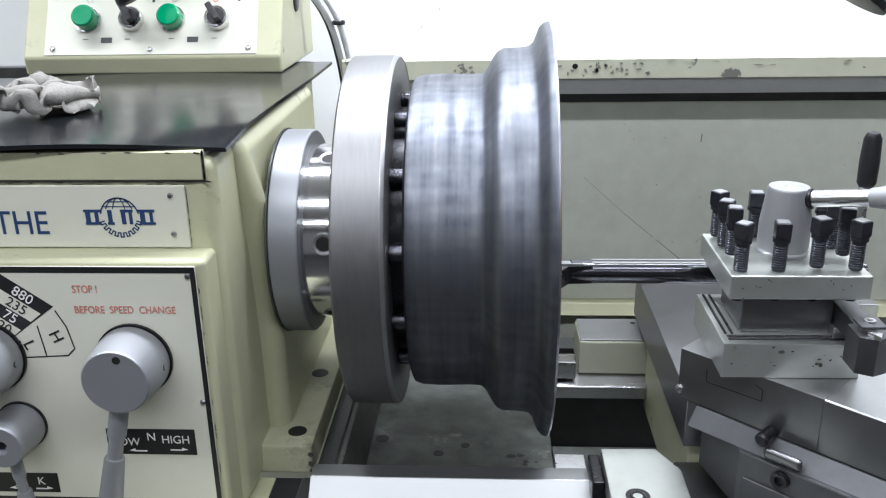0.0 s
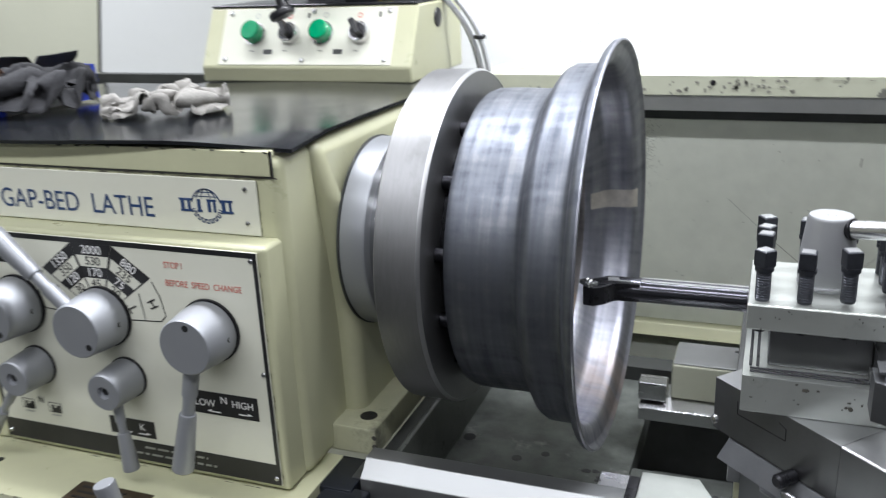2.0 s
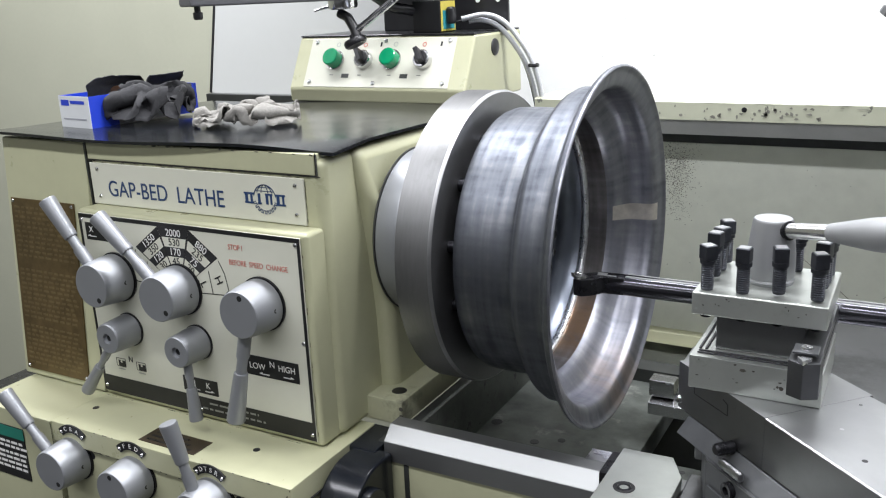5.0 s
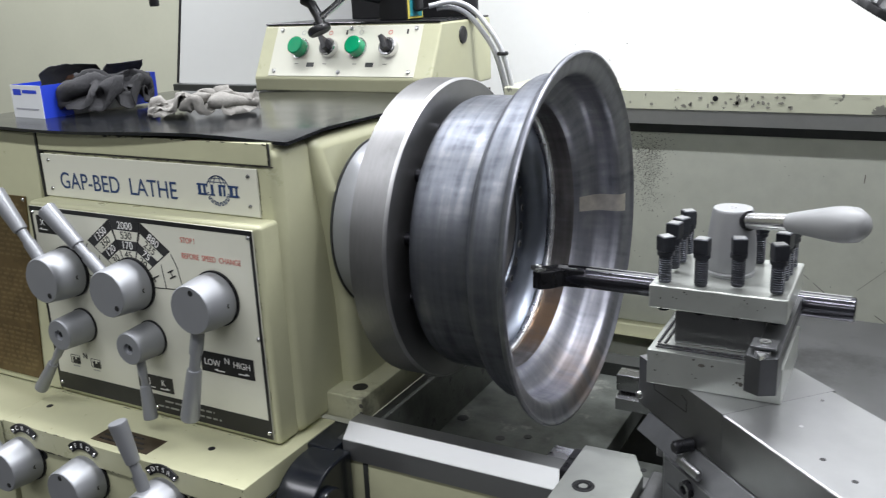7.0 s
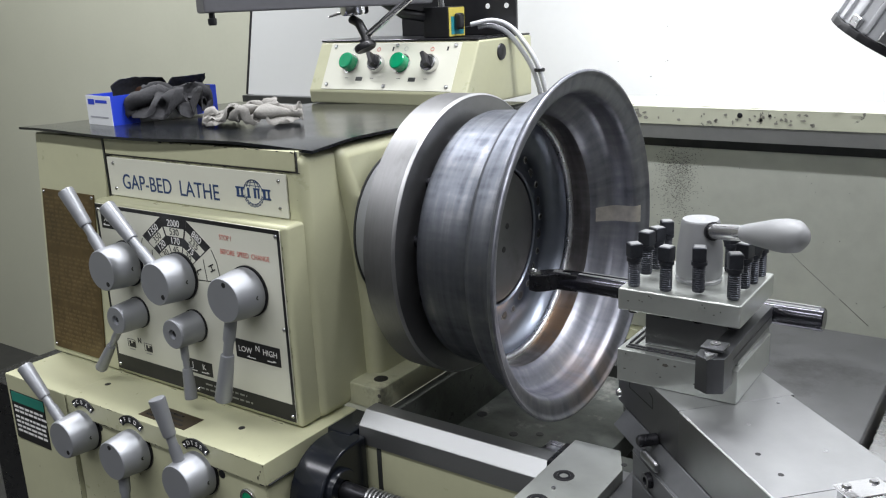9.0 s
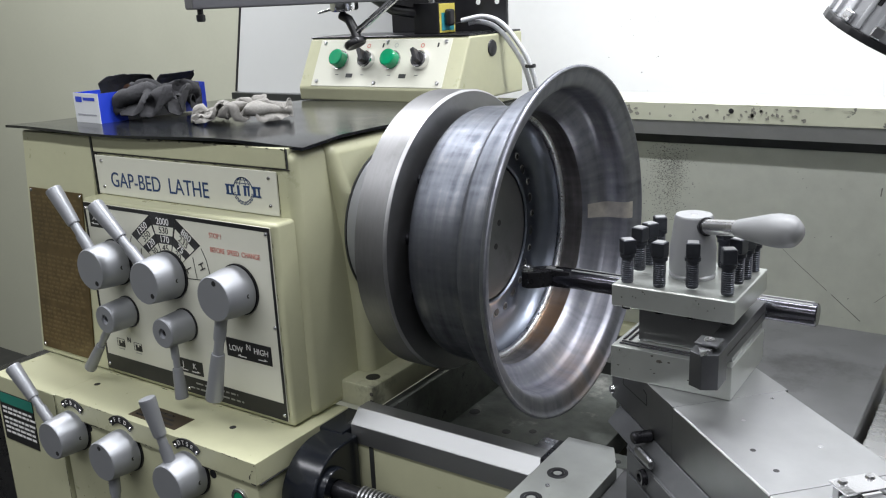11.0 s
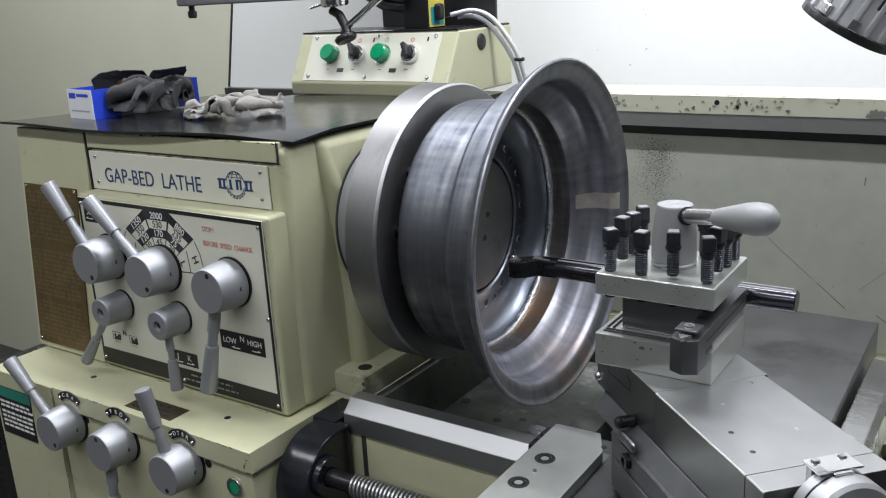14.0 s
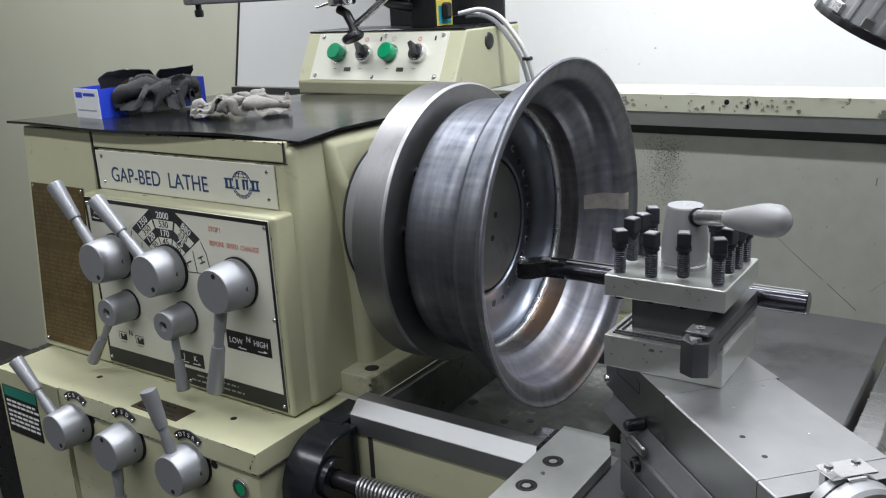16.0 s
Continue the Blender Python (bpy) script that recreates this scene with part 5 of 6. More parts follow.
# ---- control console behind the mat ----
def build_console():
    c = thing("control_console", "cream control console with green lamps and rotary switches", "control console")
    body = prism([(0.285, 1.2400), (0.283, 1.2645), (0.331, 1.355), (0.52, 1.355), (0.52, 1.2400)], -0.736, -0.360, "yz", 0.004, seg=3)
    part("body", body, CREAM, c)
    part("cap", box((-0.735, 0.330, 1.3552), (-0.363, 0.52, 1.3585), 0.001, 1), DARK_STEEL, c)
    tilt = math.degrees(math.atan2(0.331 - 0.283, 1.355 - 1.2645))
    m = Matrix.Translation((-0.55, 0.2862, 1.2668)) @ Matrix.Rotation(radians(-tilt), 4, "X")

    def put(bm, mat, name, x, h, parent, label="", dy=0.0):
        return part(name, bm, mat, parent, label, m=Matrix.Translation((x, dy, h)))

    p = part("switch_plate", box((-0.155, -0.0025, 0.0), (0.155, -0.0005, 0.096), 0.0006, 1), PANEL, c, "white enamel switch plate", m=m)
    for x, h in ((-0.143, 0.010), (0.0, 0.008), (0.143, 0.009), (-0.143, 0.089), (0.143, 0.089), (0.01, 0.090)):
        put(spin([(0, 0.003), (0.003, 0.0024), (0.0042, 0)], 16, "y"), STEEL, "screw", x, h, p, dy=-0.0025)
    for x in (-0.094, 0.030):
        lamp = put(spin([(0, 0.019), (0.0145, 0.019), (0.0165, 0.017), (0.0175, 0.004), (0.0175, 0)], 32, "y"), GREEN, "indicator_lamp", x, 0.053, p, "green indicator lamp", -0.0025)
        put(spin([(0.0175, 0.003), (0.0195, 0.003), (0.0195, 0)], 32, "y"), STEEL, "bezel", x, 0.053, p, dy=-0.0025)
    for x in (-0.028, 0.097):
        s = put(spin([(0.0125, 0.012), (0.0155, 0.012), (0.0175, 0.009), (0.0175, 0)], 32, "y"), CHROME, "rotary_switch", x, 0.052, p, "chrome rotary switch with black knob", -0.0025)
        k = Matrix.Translation((x, -0.0025, 0.052)) @ Matrix.Rotation(radians(-32), 4, "Y")
        part("knob", box((-0.0045, -0.026, -0.011), (0.0045, -0.004, 0.0175), 0.002, 2), PLASTIC, p, m=k)
        part("knob_disc", spin([(0, 0.013), (0.012, 0.013), (0.0125, 0.009)], 28, "y"), PLASTIC, p, m=Matrix.Translation((x, -0.0025, 0.052)))
    for x in (-0.028, 0.097):
        put(spin([(0.0028, 0.0003), (0.0045, 0.0003)], 20, "y"), RED_PRINT, "ring_mark", x - 0.004, 0.082, p, dy=-0.0027)
        put(box((-0.0018, -0.0003, -0.0042), (0.0018, 0, 0.0042)), BLACK, "bar_mark", x + 0.030, 0.083, p, dy=-0.0026)
    for x in (-0.092, 0.033):
        put(spin([(0.0035, 0.0003), (0.0045, 0.0003)], 20, "y"), GREY_STEEL, "ring_mark", x, 0.083, p, dy=-0.0027)
    for x in (-0.064, 0.062):
        put(box((-0.008, -0.0003, -0.004), (0.008, 0, 0.004)), OILY_SHADE, "symbol", x, 0.022, p, dy=-0.0026)
        for s in (-1, 1):
            put(box((-0.004, -0.0003, 0), (0.004, 0, 0.001)), OILY_SHADE, "corner_mark", x + s * 0.031, 0.023, p, dy=-0.0026)
    g = part("grommet", spin([(0, 0.003), (0.011, 0.0035), (0.0145, 0.002), (0.0155, 0)], 32, "x", m=Matrix.Translation((-0.360, 0.405, 1.330))), PLASTIC, c, "black rubber grommet")
    return c


build_console()


def build_dro():
    b = solid("mounting_plate", box((-0.62, 0.448, 1.3587), (-0.352, 0.456, 1.85), 0.002), PLASTIC, "black perforated mounting plate behind the console", "mounting plate")
    for x in (-0.413, -0.372):
        for z in (1.412, 1.436, 1.460):
            part("plate_hole", rod(0.005, 0.0006, 0.0001, 14, "y", m=Matrix.Translation((x, 0.4478, z))), WHITE_PRINT, b)
    d = thing("readout_display", "dark grey readout display box hung over the headstock", "display", pose(-0.575, 0.17, 1.421, 0, 0, 61))
    part("case", box((-0.21, 0.0, 0.0), (0.21, 0.062, 0.30), 0.004), material("dark_grey_casing", (0.10, 0.10, 0.11), 0.5, vary=0.05), d)
    part("foot_knob", spin([(0, -0.020), (0.006, -0.020), (0.0075, -0.017), (0.0075, -0.009), (0.005, -0.008), (0.005, 0)], 20, m=Matrix.Translation((-0.195, 0.015, 0))), PLASTIC, d)
    part("support_arm", tube([(0.10, 0.02, 0.02), (0.16, 0.03, -0.015), (0.24, 0.03, -0.03)], 0.010), PLASTIC, d)
    w = solid("white_board", box((0, 0, 0), (0.50, 0.006, 0.46), 0.001), BOARD_WHITE, "white board leaning behind the headstock", "board", pose(-1.109, 0.467, 1.229, -8, 4), smooth=0)
    part("edge_trim", box((-0.006, -0.001, 0), (-0.0003, 0.007, 0.46)), PLASTIC, w)
    # Dark box put in for the shadow gap below the board.
    solid("rear_shadow_strip", box((-1.112, 0.450, 1.05), (-0.36, 0.490, 1.2285), 0.002), OILY_SHADE, "dark strip standing for the shadow gap below the board", "ledge")
    return d


build_dro()


def build_indicator():
    m = thing("magnetic_base", "black magnetic base with a yellow and teal switch plate", "magnetic base", pose(-0.469, 0.380, 1.3587, 0, 0, -5))
    part("block", box((-0.030, -0.025, 0), (0.030, 0.025, 0.056), 0.002), PLASTIC, m)
    part("switch_plate", box((0.0302, -0.023, 0.002), (0.0318, 0.023, 0.054), 0.0006, 1), material("yellow_print", (0.62, 0.52, 0.10), 0.45), m, "yellow and teal switch plate")
    part("teal_field", box((0.0319, -0.018, 0.006), (0.0325, 0.018, 0.038)), material("teal_label", (0.03, 0.28, 0.34), 0.45), m, smooth=0)
    part("switch_knob", box((0.032, -0.011, 0.014), (0.046, 0.007, 0.044), 0.005, 3), PLASTIC, m)
    part("post", rod(0.006, 0.2, 0.001, 20, m=Matrix.Translation((0.0, -0.005, 0.05))), STEEL, m)
    i = thing("dial_indicator", "dial test indicator on a steel rod with black clamp knob", "dial indicator")
    part("rod", tube([(-0.552, 0.247, 1.368), (-0.425, 0.262, 1.452)], 0.0062, 16), CHROME, i)
    part("clamp_knob", spin([(0, 0), (0.018, 0), (0.0205, 0.003), (0.0205, 0.009), (0.018, 0.012), (0.006, 0.0125), (0.006, 0.020), (0, 0.020)], 28, m=Matrix.Translation((-0.548, 0.243, 1.345)) @ Matrix.Rotation(radians(-25), 4, "Y")), PLASTIC, i)
    part("clamp_body", tube([(-0.546, 0.245, 1.352), (-0.553, 0.247, 1.372), (-0.566, 0.248, 1.392), (-0.584, 0.25, 1.400)], 0.0085, 14), PLASTIC, i)
    part("gauge", spin([(0, 0), (0.024, 0), (0.026, 0.003), (0.026, 0.018), (0.023, 0.021), (0, 0.021)], 36, m=Matrix.Translation((-0.576, 0.25, 1.408)) @ Matrix.Rotation(radians(5), 4, "X")), CHROME, i)
    part("stylus", tube([(-0.600, 0.25, 1.413), (-0.636, 0.247, 1.405)], [0.0035, 0.0022], 12), STEEL, i)
    return i


build_indicator()


def build_conduit():
    pts = smooth_path([(-0.425, 0.405, 1.380), (-0.385, 0.42, 1.386), (-0.353, 0.432, 1.372), (-0.322, 0.438, 1.335), (-0.302, 0.445, 1.294), (-0.290, 0.455, 1.235), (-0.284, 0.465, 1.17)], 40)
    radii = [0.0047 + 0.0003 * math.sin(k * 1.9) for k in range(len(pts))]
    c = thing("flexible_conduit", "ribbed flexible metal conduit curving down to the bed", "conduit")
    part("hose", tube(pts, radii, 14), LAMP_GREY, c)
    part("hose", tube([p + Vector((-0.012, 0.004, -0.009)) for p in pts[20:]], radii[20:], 14), LAMP_GREY, c)
    part("cable", tube([p + Vector((-0.021, 0.012, -0.006)) for p in pts], 0.002, 8), PLASTIC, c, "thin black cable")
    part("tie", spin([(0.0095, -0.003), (0.0105, 0), (0.0095, 0.003)], 18, m=Matrix.Translation((-0.302, 0.445, 1.294))), PLASTIC, c)
    return c


build_conduit()


# ---- carton and rags on the mat ----
def build_carton():
    c = thing("glove_carton", "open blue and white glove carton on the rubber mat", "carton", pose(-0.8230, -0.0235, 1.2462, 0, 0, -5.3))
    L, W, H = 0.21, 0.077, 0.049
    part("end_panel", box((-W / 2, -L / 2 - 0.001, 0), (W / 2, -L / 2, H)), CARD_WHITE, c, "white end with blue mark bars")
    part("side_panel", box((W / 2 - 0.001, -L / 2, 0), (W / 2, L / 2, H)), CARD_BLUE, c, "blue side with a grey and white stripe")
    part("side_panel", box((-W / 2, -L / 2, 0), (-W / 2 + 0.001, L / 2, H)), CARD_BLUE, c)
    part("end_panel", box((-W / 2, L / 2, 0), (W / 2, L / 2 + 0.001, H)), CARD_BLUE, c)
    part("bottom", box((-W / 2 + 0.001, -L / 2, 0), (W / 2 - 0.001, L / 2, 0.001)), CARD_WHITE, c)
    part("stripe", prism([(-0.055, 0), (-0.03, 0), (-0.025, H), (-0.05, H), (-0.058, H * 0.6)], W / 2, W / 2 + 0.0006, "yz"), CARD_GREY, c, smooth=0)
    part("stripe", prism([(-0.03, 0), (0.06, 0), (0.06, H), (-0.025, H)], W / 2, W / 2 + 0.0004, "yz"), CARD_WHITE, c, smooth=0)
    y = -L / 2 - 0.0016
    part("logo_bar", box((-0.032, y, 0.034), (-0.012, y + 0.0005, 0.043)), CARD_BLUE, c, smooth=0)
    part("logo_bar", box((-0.008, y, 0.037), (0.028, y + 0.0005, 0.042)), CARD_BLUE, c, smooth=0)
    part("text_bar", box((-0.03, y, 0.012), (0.028, y + 0.0005, 0.0145)), CARD_GREY, c, smooth=0)
    return c


build_carton()


def cloth(name, label, centre, sheet, spread, heap, mat, seed, turn=0.0, base=1.2452, n=52, steps=70, sag=0.00006):
    """A sheet of the given size gathered into an ellipse (spread) and let down on its support, so that it buckles into folds."""
    rest = [sheet[0] / n, sheet[1] / n]
    ii, jj = np.meshgrid(np.arange(n + 1), np.arange(n + 1), indexing="xy")
    u, v = 2 * ii.ravel() / n - 1, 2 * jj.ravel() / n - 1
    p = np.empty(((n + 1) ** 2, 3))
    for k in range(len(u)):
        q = Vector((u[k] * 1.5 + seed, v[k] * 1.5, seed * 0.7))
        d = noise.noise_vector(q)
        e = noise.noise_vector(q * 2.3)
        p[k] = (u[k] * spread[0] * 0.80 + 0.30 * spread[0] * d[0], v[k] * spread[1] * 0.80 + 0.30 * spread[1] * d[1],
                heap * (0.75 + 0.7 * d[2] + 0.35 * e[2]) * (1 - 0.55 * (u[k] ** 2 + v[k] ** 2) / 2) + 0.004)
    idx = np.arange((n + 1) ** 2).reshape(n + 1, n + 1)
    pairs, lens, stiff = [], [], []

    def tie(a, b, length, k):
        pairs.append(np.stack([a.ravel(), b.ravel()], 1))
        lens.append(np.full(a.size, length))
        stiff.append(np.full(a.size, k))

    dg = math.hypot(*rest)
    tie(idx[:, :-1], idx[:, 1:], rest[0], 1.0)
    tie(idx[:-1], idx[1:], rest[1], 1.0)
    tie(idx[:-1, :-1], idx[1:, 1:], dg, 0.6)
    tie(idx[1:, :-1], idx[:-1, 1:], dg, 0.6)
    for hop, k in ((2, 0.6), (5, 0.5)):
        tie(idx[:, :-hop], idx[:, hop:], hop * rest[0], k)
        tie(idx[:-hop], idx[hop:], hop * rest[1], k)
    pr, ln, st = np.concatenate(pairs), np.concatenate(lens), np.concatenate(stiff)
    count = np.bincount(pr.ravel(), minlength=len(p))[:, None]
    old = p.copy()
    for step in range(steps):
        new_p = p + 0.90 * (p - old)
        new_p[:, 2] -= sag
        old, p = p, new_p
        for _ in range(2):
            d = p[pr[:, 1]] - p[pr[:, 0]]
            L = np.sqrt((d * d).sum(1)) + 1e-9
            c = d * (0.5 * st * (L - ln) / L)[:, None]
            mv = np.stack([np.bincount(pr[:, 0], c[:, k], len(p)) - np.bincount(pr[:, 1], c[:, k], len(p)) for k in range(3)], 1)
            p = p + 1.6 * mv / count
            out = np.sqrt((p[:, 0] / spread[0]) ** 2 + (p[:, 1] / spread[1]) ** 2)
            far = out > 1
            p[far, :2] /= (1 + 0.5 * (out[far] - 1))[:, None]
            ground = 0.002 + 0.55 * heap * np.sqrt(np.clip(1 - out ** 2, 0, 1))
            low = p[:, 2] < ground
            p[low, 2] = ground[low]
            p[low, :2] = 0.4 * p[low, :2] + 0.6 * old[low, :2]
            high = p[:, 2] > heap
            p[high, 2] = 0.7 * p[high, 2] + 0.3 * heap
    g = p.reshape(n + 1, n + 1, 3)
    nrm = np.cross(np.gradient(g, axis=1), np.gradient(g, axis=0))
    nrm /= np.linalg.norm(nrm, axis=2, keepdims=True) + 1e-9
    back = (g - 0.0016 * nrm).reshape(-1, 3)
    verts = np.concatenate([p, back])
    verts[:, 2] = np.maximum(verts[:, 2], 0.0004)
    N, faces = len(p), []
    for j in range(n):
        for i in range(n):
            q = (idx[j, i], idx[j, i + 1], idx[j + 1, i + 1], idx[j + 1, i])
            faces.append(tuple(int(w) for w in q))
            faces.append(tuple(int(w) + N for w in reversed(q)))
    rim = list(idx[0, :]) + list(idx[1:, -1]) + list(idx[-1, -2::-1]) + list(idx[-2:0:-1, 0])
    for a, b in zip(rim, rim[1:] + rim[:1]):
        faces.append((int(b), int(a), int(a) + N, int(b) + N))
    me = bpy.data.meshes.new(name)
    me.from_pydata([tuple(w) for w in verts], [], faces)
    bm = bmesh.new()
    bm.from_mesh(me)
    bpy.data.meshes.remove(me)
    return solid(name, bm, mat, label, "rag", pose(centre[0], centre[1], base, 0, 0, turn), smooth=70)


cloth("white_rag", "crumpled grey-white shop towel on the rubber mat", (-0.583, -0.018), (0.25, 0.20), (0.081, 0.060), 0.036, CLOTH, 3.1, 33)
cloth("dark_rag", "crumpled charcoal rag heaped against the carton", (-0.772, -0.030), (0.26, 0.32), (0.060, 0.086), 0.064, DARK_CLOTH, 7.7, 10)


def build_stiff_rag():
    """A stiff folded cloth standing up out of the carton, with a frayed straight top edge."""
    nu, nv = 40, 14
    front, faces = [], []
    for i in range(nu + 1):
        u = i / nu
        fray = 0.0022 * noise.noise(Vector((u * 22, 3.1, 0)))
        top = 0.044 + 0.0025 * math.sin(6.5 * u + 0.5) - 0.004 * u - 0.010 * max(0.0, min(1.0, (u - 0.46) / 0.04)) * max(0.0, min(1.0, (0.62 - u) / 0.10)) + fray
        for j in range(nv + 1):
            v = j / nv
            x = -0.022 + 0.030 * v ** 1.4 + 0.007 * math.sin(13 * u + 2 * v) * v + 0.003 * noise.noise(Vector((u * 9, v * 5, 1.7)))
            y = -0.072 + 0.182 * u + 0.005 * math.sin(7 * v + 4 * u)
            front.append((x, y, 0.028 + v * top + 0.006 * math.sin(3.2 * v)))
    back = [(x - 0.0015, y, z + 0.0006) for x, y, z in front]
    n, w = len(front), nv + 1
    for i in range(nu):
        for j in range(nv):
            a = i * w + j
            q = (a, a + 1, a + w + 1, a + w)
            faces.append(q)
            faces.append(tuple(k + n for k in reversed(q)))
    rim = list(range(w)) + [i * w + nv for i in range(1, nu + 1)] + [nu * w + j for j in range(nv - 1, -1, -1)] + [i * w for i in range(nu - 1, 0, -1)]
    for a, b in zip(rim, rim[1:] + rim[:1]):
        faces.append((b, a, a + n, b + n))
    me = bpy.data.meshes.new("dark_rag")
    me.from_pydata(front + back, [], faces)
    bm = bmesh.new()
    bm.from_mesh(me)
    bpy.data.meshes.remove(me)
    return solid("dark_rag", bm, DARK_CLOTH, "stiff charcoal rag standing out of the open carton", "rag", pose(-0.8230, -0.0235, 1.2462, 0, 0, -5.3), smooth=60)


build_stiff_rag()
solid("leather_roll", rod(0.006, 0.030, 0.002, 14, "x"), RUST, "brown leather roll lying in the carton", "roll", pose(-0.858, -0.045, 1.296, 0, 0, 20))


# ---- chipped paint, scratches and grime ----
def flakes(name, label, parent, spots, mat=CHIP):
    """Small irregular flakes, each a thin raised polygon: (x, y, z, width, height, axis)."""
    bm = bmesh.new()
    for x, y, z, w, h in spots:
        n = random.randint(4, 6)
        turn = random.uniform(0, 6.28)
        ring = []
        for k in range(n):
            a = 2 * math.pi * k / n + turn
            f = random.uniform(0.4, 1.15)
            ring.append(bm.verts.new((x + 0.5 * w * f * math.cos(a), y, z + 0.5 * h * f * math.sin(a))))
        bm.faces.new(ring)
    r = bmesh.ops.extrude_face_region(bm, geom=bm.faces[:])
    bmesh.ops.translate(bm, vec=(0, -0.0003, 0), verts=[g for g in r["geom"] if isinstance(g, bmesh.types.BMVert)])
    ob = part(name, bm, mat, parent, label, smooth=0)
    ob["kind"] = "stuff"
    return ob


def along(x0, z0, x1, z1, y, n, w, h, jit=0.0006):
    out = []
    for _ in range(n):
        t = random.random()
        out.append((x0 + (x1 - x0) * t, y, z0 + (z1 - z0) * t + random.uniform(-jit, jit), random.uniform(0.3, 1) * w, random.uniform(0.4, 1) * h))
    return out


flakes("chipped_paint", "dark chips where cream paint has worn off", HEAD,
       along(-0.744, 1.2112, -0.32, 1.2112, -0.1886, 70, 0.016, 0.003) + along(-0.744, 1.2385, -0.328, 1.2385, -0.1898, 26, 0.010, 0.0035)
       + along(-0.3278, 1.2125, -0.3278, 1.239, -0.1887, 22, 0.0032, 0.008) + along(-0.748, 1.208, -0.348, 1.208, -0.1873, 24, 0.018, 0.0009)
       + along(-0.3474, 1.146, -0.3474, 1.207, -0.1873, 14, 0.0009, 0.012) + along(-0.7482, 1.146, -0.7482, 1.207, -0.1873, 10, 0.0012, 0.014)
       + along(-0.748, 0.90, -0.748, 1.22, -0.1874, 20, 0.0014, 0.016) + along(-0.335, 0.8475, -0.74, 0.8475, -0.2225, 20, 0.02, 0.0012)
       + along(-0.3335, 0.86, -0.3335, 1.12, -0.2218, 14, 0.0014, 0.012))
BOXED = bpy.data.objects["feed_gearbox"]
flakes("chipped_paint", "dark chips along the gearbox ledge", BOXED,
       along(-0.745, 0.8157, -0.306, 0.8157, -0.3217, 46, 0.018, 0.0022) + along(-0.74, 0.8470, -0.31, 0.8470, -0.3217, 14, 0.012, 0.0014)
       + along(-0.7482, 0.50, -0.7482, 0.845, -0.3223, 26, 0.0022, 0.03) + along(-0.32, 0.818, -0.306, 0.845, -0.3217, 6, 0.006, 0.006))
GUARDED = bpy.data.objects["splash_guard"]
spots = along(-0.12, 1.219, 0.19, 1.219, 0.4438, 40, 0.012, 0.010, 0.009) + along(0.2, 1.229, 1.2, 1.229, 0.4438, 26, 0.03, 0.002, 0.006) + along(-0.2, 1.2355, 1.4, 1.2355, 0.4438, 40, 0.03, 0.0012, 0.0006)
flakes("chipped_paint", "bare patches where the rail paint has flaked", GUARDED, spots, FLAKED)
grime = []
for _ in range(1500):
    x = random.gauss(-0.060, 0.020)
    z = random.triangular(1.00, 1.155, 1.12)
    grime.append((x, 0.5218, z, random.uniform(0.0006, 0.0032), random.uniform(0.0005, 0.0018)))
for _ in range(60):
    grime.append((random.uniform(-0.1, 1.2), 0.5218, random.uniform(0.82, 1.14), random.uniform(0.001, 0.003), random.uniform(0.001, 0.003)))
flakes("grime", "dark oily specks spattered on the guard sheet", GUARDED, grime)


def scratch(x0, z0, x1, z1, w=0.0012):
    L = math.hypot(x1 - x0, z1 - z0)
    m = Matrix.Translation((x0, 0.5218, z0)) @ Matrix.Rotation(-math.atan2(z1 - z0, x1 - x0), 4, "Y")
    part("scratch", box((0, -0.0003, -w / 2), (L, 0.0003, w / 2), m=m), FLAKED, GUARDED, smooth=0)


scratch(0.169, 0.957, 0.225, 0.9105, 0.0009)
scratch(0.232, 0.905, 0.281, 0.864, 0.0011)
scratch(0.10, 1.02, 0.169, 0.957, 0.0005)
scratch(0.295, 1.082, 0.296, 1.096, 0.0018)
scratch(0.33, 0.86, 0.375, 0.83, 0.0012)
scratch(0.36, 0.96, 0.30, 0.90, 0.0005)
wall_specks = [(random.gauss(-0.195, 0.03), 0.7198, random.uniform(1.22, 1.42), random.uniform(0.001, 0.004), random.uniform(0.001, 0.003)) for _ in range(10)]
wall_specks += [(random.uniform(-0.3, 1.2), 0.7198, random.uniform(1.22, 1.7), random.uniform(0.001, 0.003), random.uniform(0.001, 0.003)) for _ in range(12)]
flakes("grime", "small dark specks on the white wall panel", bpy.data.objects["wall_panel"], wall_specks)
dirt = [(random.uniform(0.155, 0.262), -0.2207, random.choice((random.uniform(1.037, 1.061), random.uniform(1.104, 1.127))), random.uniform(0.001, 0.004), random.uniform(0.0008, 0.0025)) for _ in range(24)]
dirt += [(0.2000, -0.2207, 1.0555, 0.007, 0.004), (0.2330, -0.2207, 1.0440, 0.006, 0.006), (0.2360, -0.2207, 1.0425, 0.005, 0.005)]
flakes("grime", "dark oil marks on the tool post", bpy.data.objects["tool_post"], dirt)
marks = [(random.uniform(-0.74, -0.33), -0.1876, random.uniform(1.148, 1.21), random.uniform(0.0008, 0.002), random.uniform(0.0008, 0.002)) for _ in range(14)]
marks += [(random.uniform(-0.92, -0.31), -0.3226 if x_side else -0.3165, random.uniform(0.62, 0.80), random.uniform(0.001, 0.003), random.uniform(0.001, 0.004)) for x_side in (0,) * 30]
flakes("grime", "small dirt marks on the cream paint", BOXED, marks[14:])
flakes("grime", "small dirt marks on the cream paint", HEAD, marks[:14])


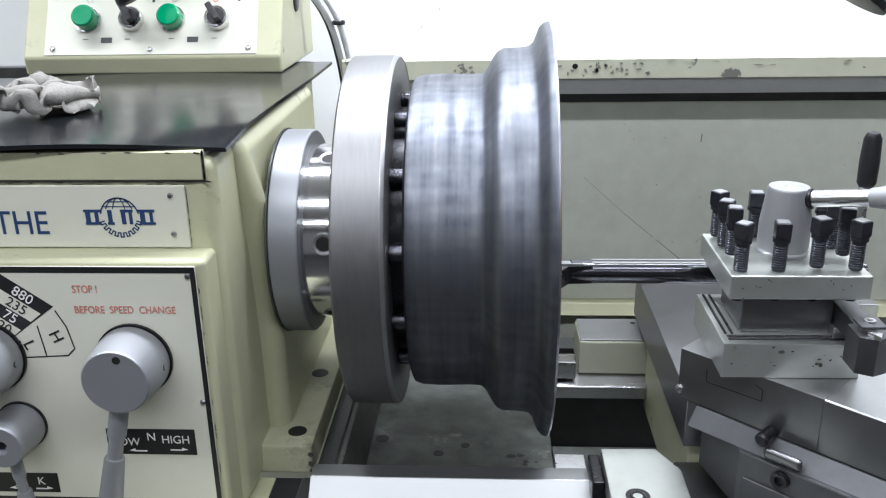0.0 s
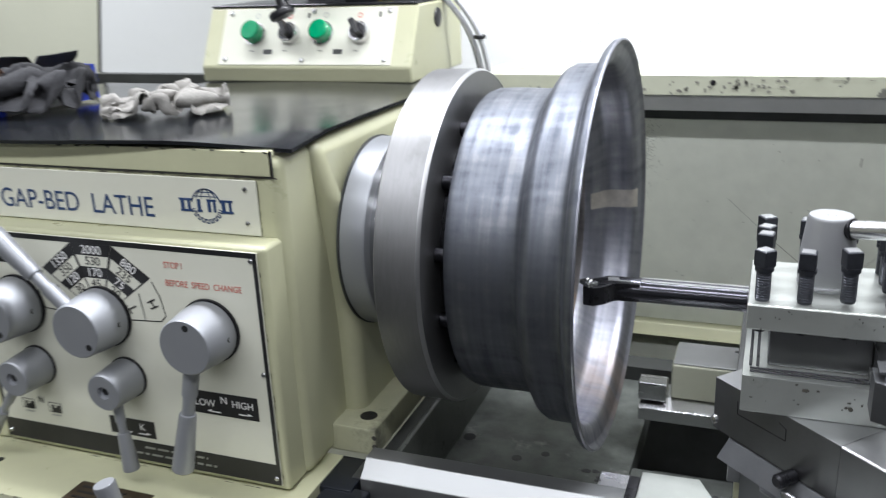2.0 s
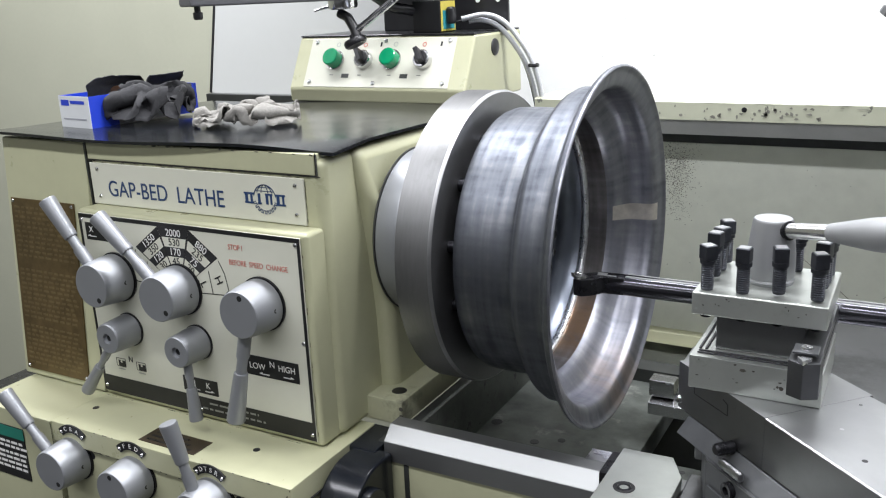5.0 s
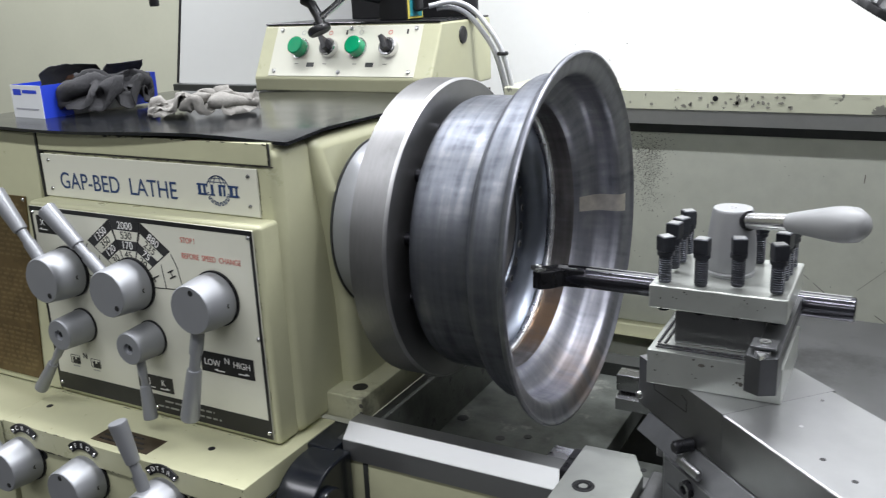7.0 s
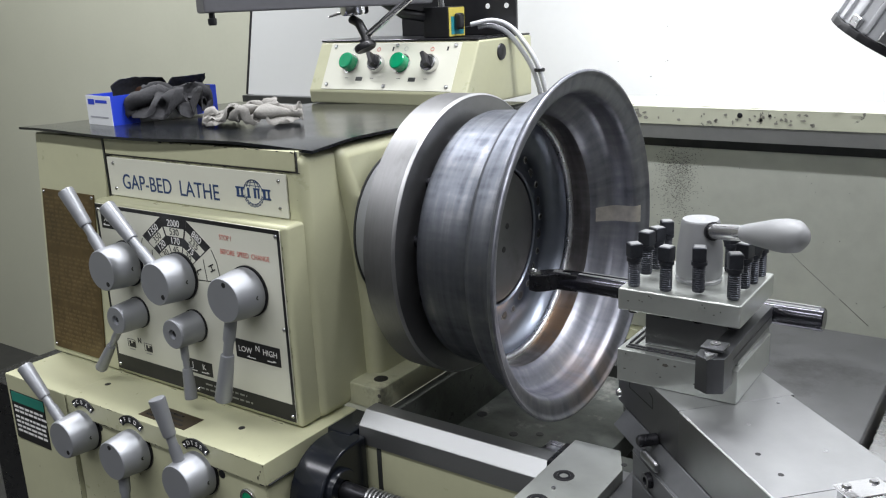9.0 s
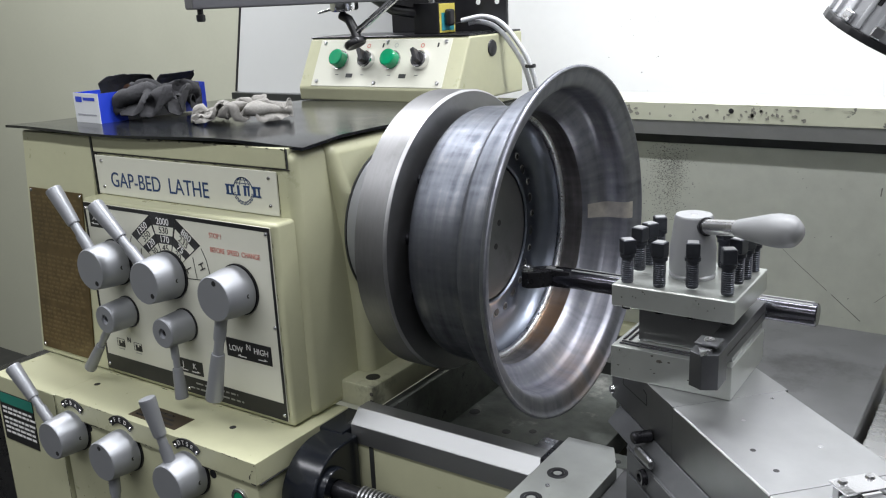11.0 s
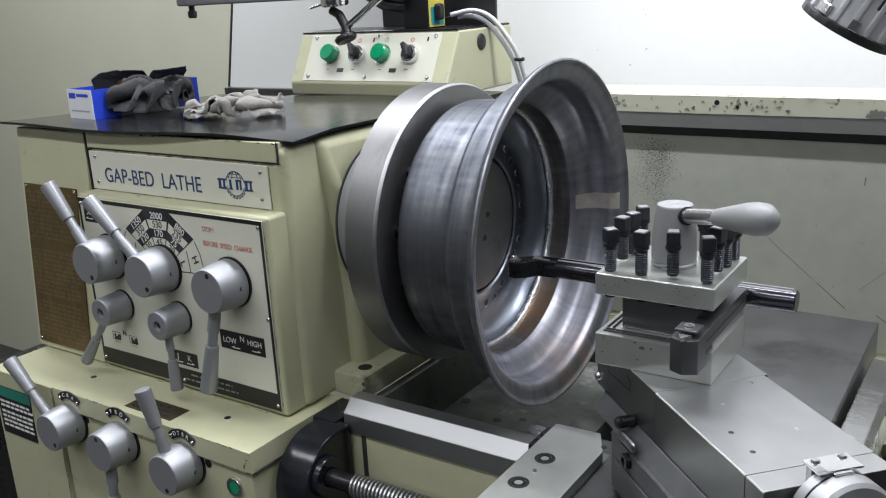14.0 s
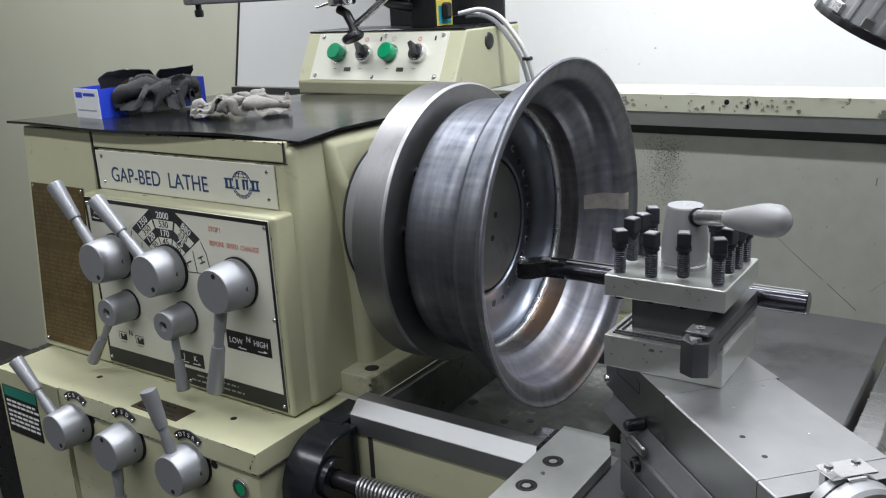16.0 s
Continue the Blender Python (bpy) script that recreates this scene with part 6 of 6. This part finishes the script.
def build_lamp():
    l = thing("work_lamp", "ribbed aluminium machine work lamp head above the carriage", "work lamp", Matrix.Translation((0.326, 0.065, 1.362)) @ Matrix.Rotation(radians(31), 4, "Y"))
    def ring(r, k=1.0):
        return [(r * k * math.cos(radians(a)), r * math.sin(radians(a))) for a in range(0, 360, 15)]
    part("housing", prism(ring(0.051), 0.004, 0.17, "xy", 0.002), LAMP_GREY, l, "ribbed cast aluminium housing")
    part("rim", prism(ring(0.055), -0.004, 0.005, "xy", 0.0015), PLASTIC, l, "dark rubber rim")
    for k in range(9):
        a = radians(200 + 20 * k)
        m = Matrix.Rotation(a, 4, "Z")
        part("rib", box((0.049, -0.003, 0.006), (0.0545, 0.003, 0.165), 0.0015, 2, m=m), LAMP_GREY, l)
    for a in (262, 300):
        part("vent_slot", box((0.0495, -0.0055, 0.035), (0.0522, 0.0055, 0.085), 0.001, 1, m=Matrix.Rotation(radians(a), 4, "Z")), BLACK, l)
    for a in (243, 282):
        part("clip", box((0.051, -0.006, 0.006), (0.057, 0.006, 0.018), 0.001, 1, m=Matrix.Rotation(radians(a), 4, "Z")), STEEL, l)
    part("arm", tube([(0, 0, 0.165), (-0.05, 0.12, 0.34), (-0.25, 0.50, 0.50), (-0.30, 0.63, 0.50)], 0.012), PLASTIC, l)
    part("tilt_knob", rod(0.013, 0.018, 0.003, 20, "x", m=Matrix.Translation((-0.078, 0.0, 0.045))), PLASTIC, l)
    return l


build_lamp()


def build_lever():
    l = thing("clamp_lever", "upright clamp lever with a black plastic grip", "lever", Matrix.Translation((0.442, 0.20, 0)))
    part("rod", rod(0.006, 0.17, 0.001, 16, m=Matrix.Translation((0, 0, 0.93))), STEEL, l)
    part("grip", spin([(0, 1.095), (0.0095, 1.095), (0.0125, 1.10), (0.0130, 1.13), (0.0115, 1.16), (0.008, 1.168), (0, 1.171)], 24), PLASTIC, l)
    part("ferrule", rod(0.0095, 0.006, 0.001, 20, m=Matrix.Translation((0, 0, 1.0885))), STEEL, l)
    part("foot_block", box((-0.03, -0.03, 0.905), (0.03, 0.03, 0.935), 0.003), GREY_STEEL, l)
    return l


build_lever()


def build_saddle_tail():
    t = thing("coolant_hose", "ribbed metal coolant hose beside the cross slide", "hose")
    pts = smooth_path([(0.425, -0.03, 0.905), (0.45, 0.0, 0.925), (0.50, 0.02, 0.925), (0.60, 0.02, 0.91), (0.70, 0.02, 0.90)], 30)
    part("hose", tube(pts, [0.006 + 0.0007 * math.sin(k * 1.9) for k in range(len(pts))], 12), STEEL, t)
    b = thing("saddle_casting", "cream painted saddle casting with chipped paint", "casting")
    part("body", box((0.418, -0.10, 0.80), (0.75, 0.10, 0.885), 0.012, 3), CREAM_WORN, b)
    part("front_strip", box((0.418, -0.14, 0.845), (0.75, -0.104, 0.872), 0.002), STEEL, b)
    return t


build_saddle_tail()


# ---- motion ----
SPIN = [(0.0, 0), (0.1, 9.6), (0.2, 19), (0.3, 28.2), (0.4, 37.2), (0.5, 46), (0.6, 54), (0.7, 61.5), (0.8, 68.5), (0.9, 75), (1.0, 81), (1.1, 86.8), (1.2, 92.4),
        (1.3, 97.8), (1.4, 103), (1.5, 108), (1.6, 112.3), (1.7, 115.8), (1.8, 118.3), (1.9, 119.5), (2.0, 119.5), (16.0, 119.5)]


def motions():
    for ob in (CHUCK, WHEEL):
        walk(ob, [(t, pose(0, 0, 1.1, a - 119.5)) for t, a in SPIN])


motions()
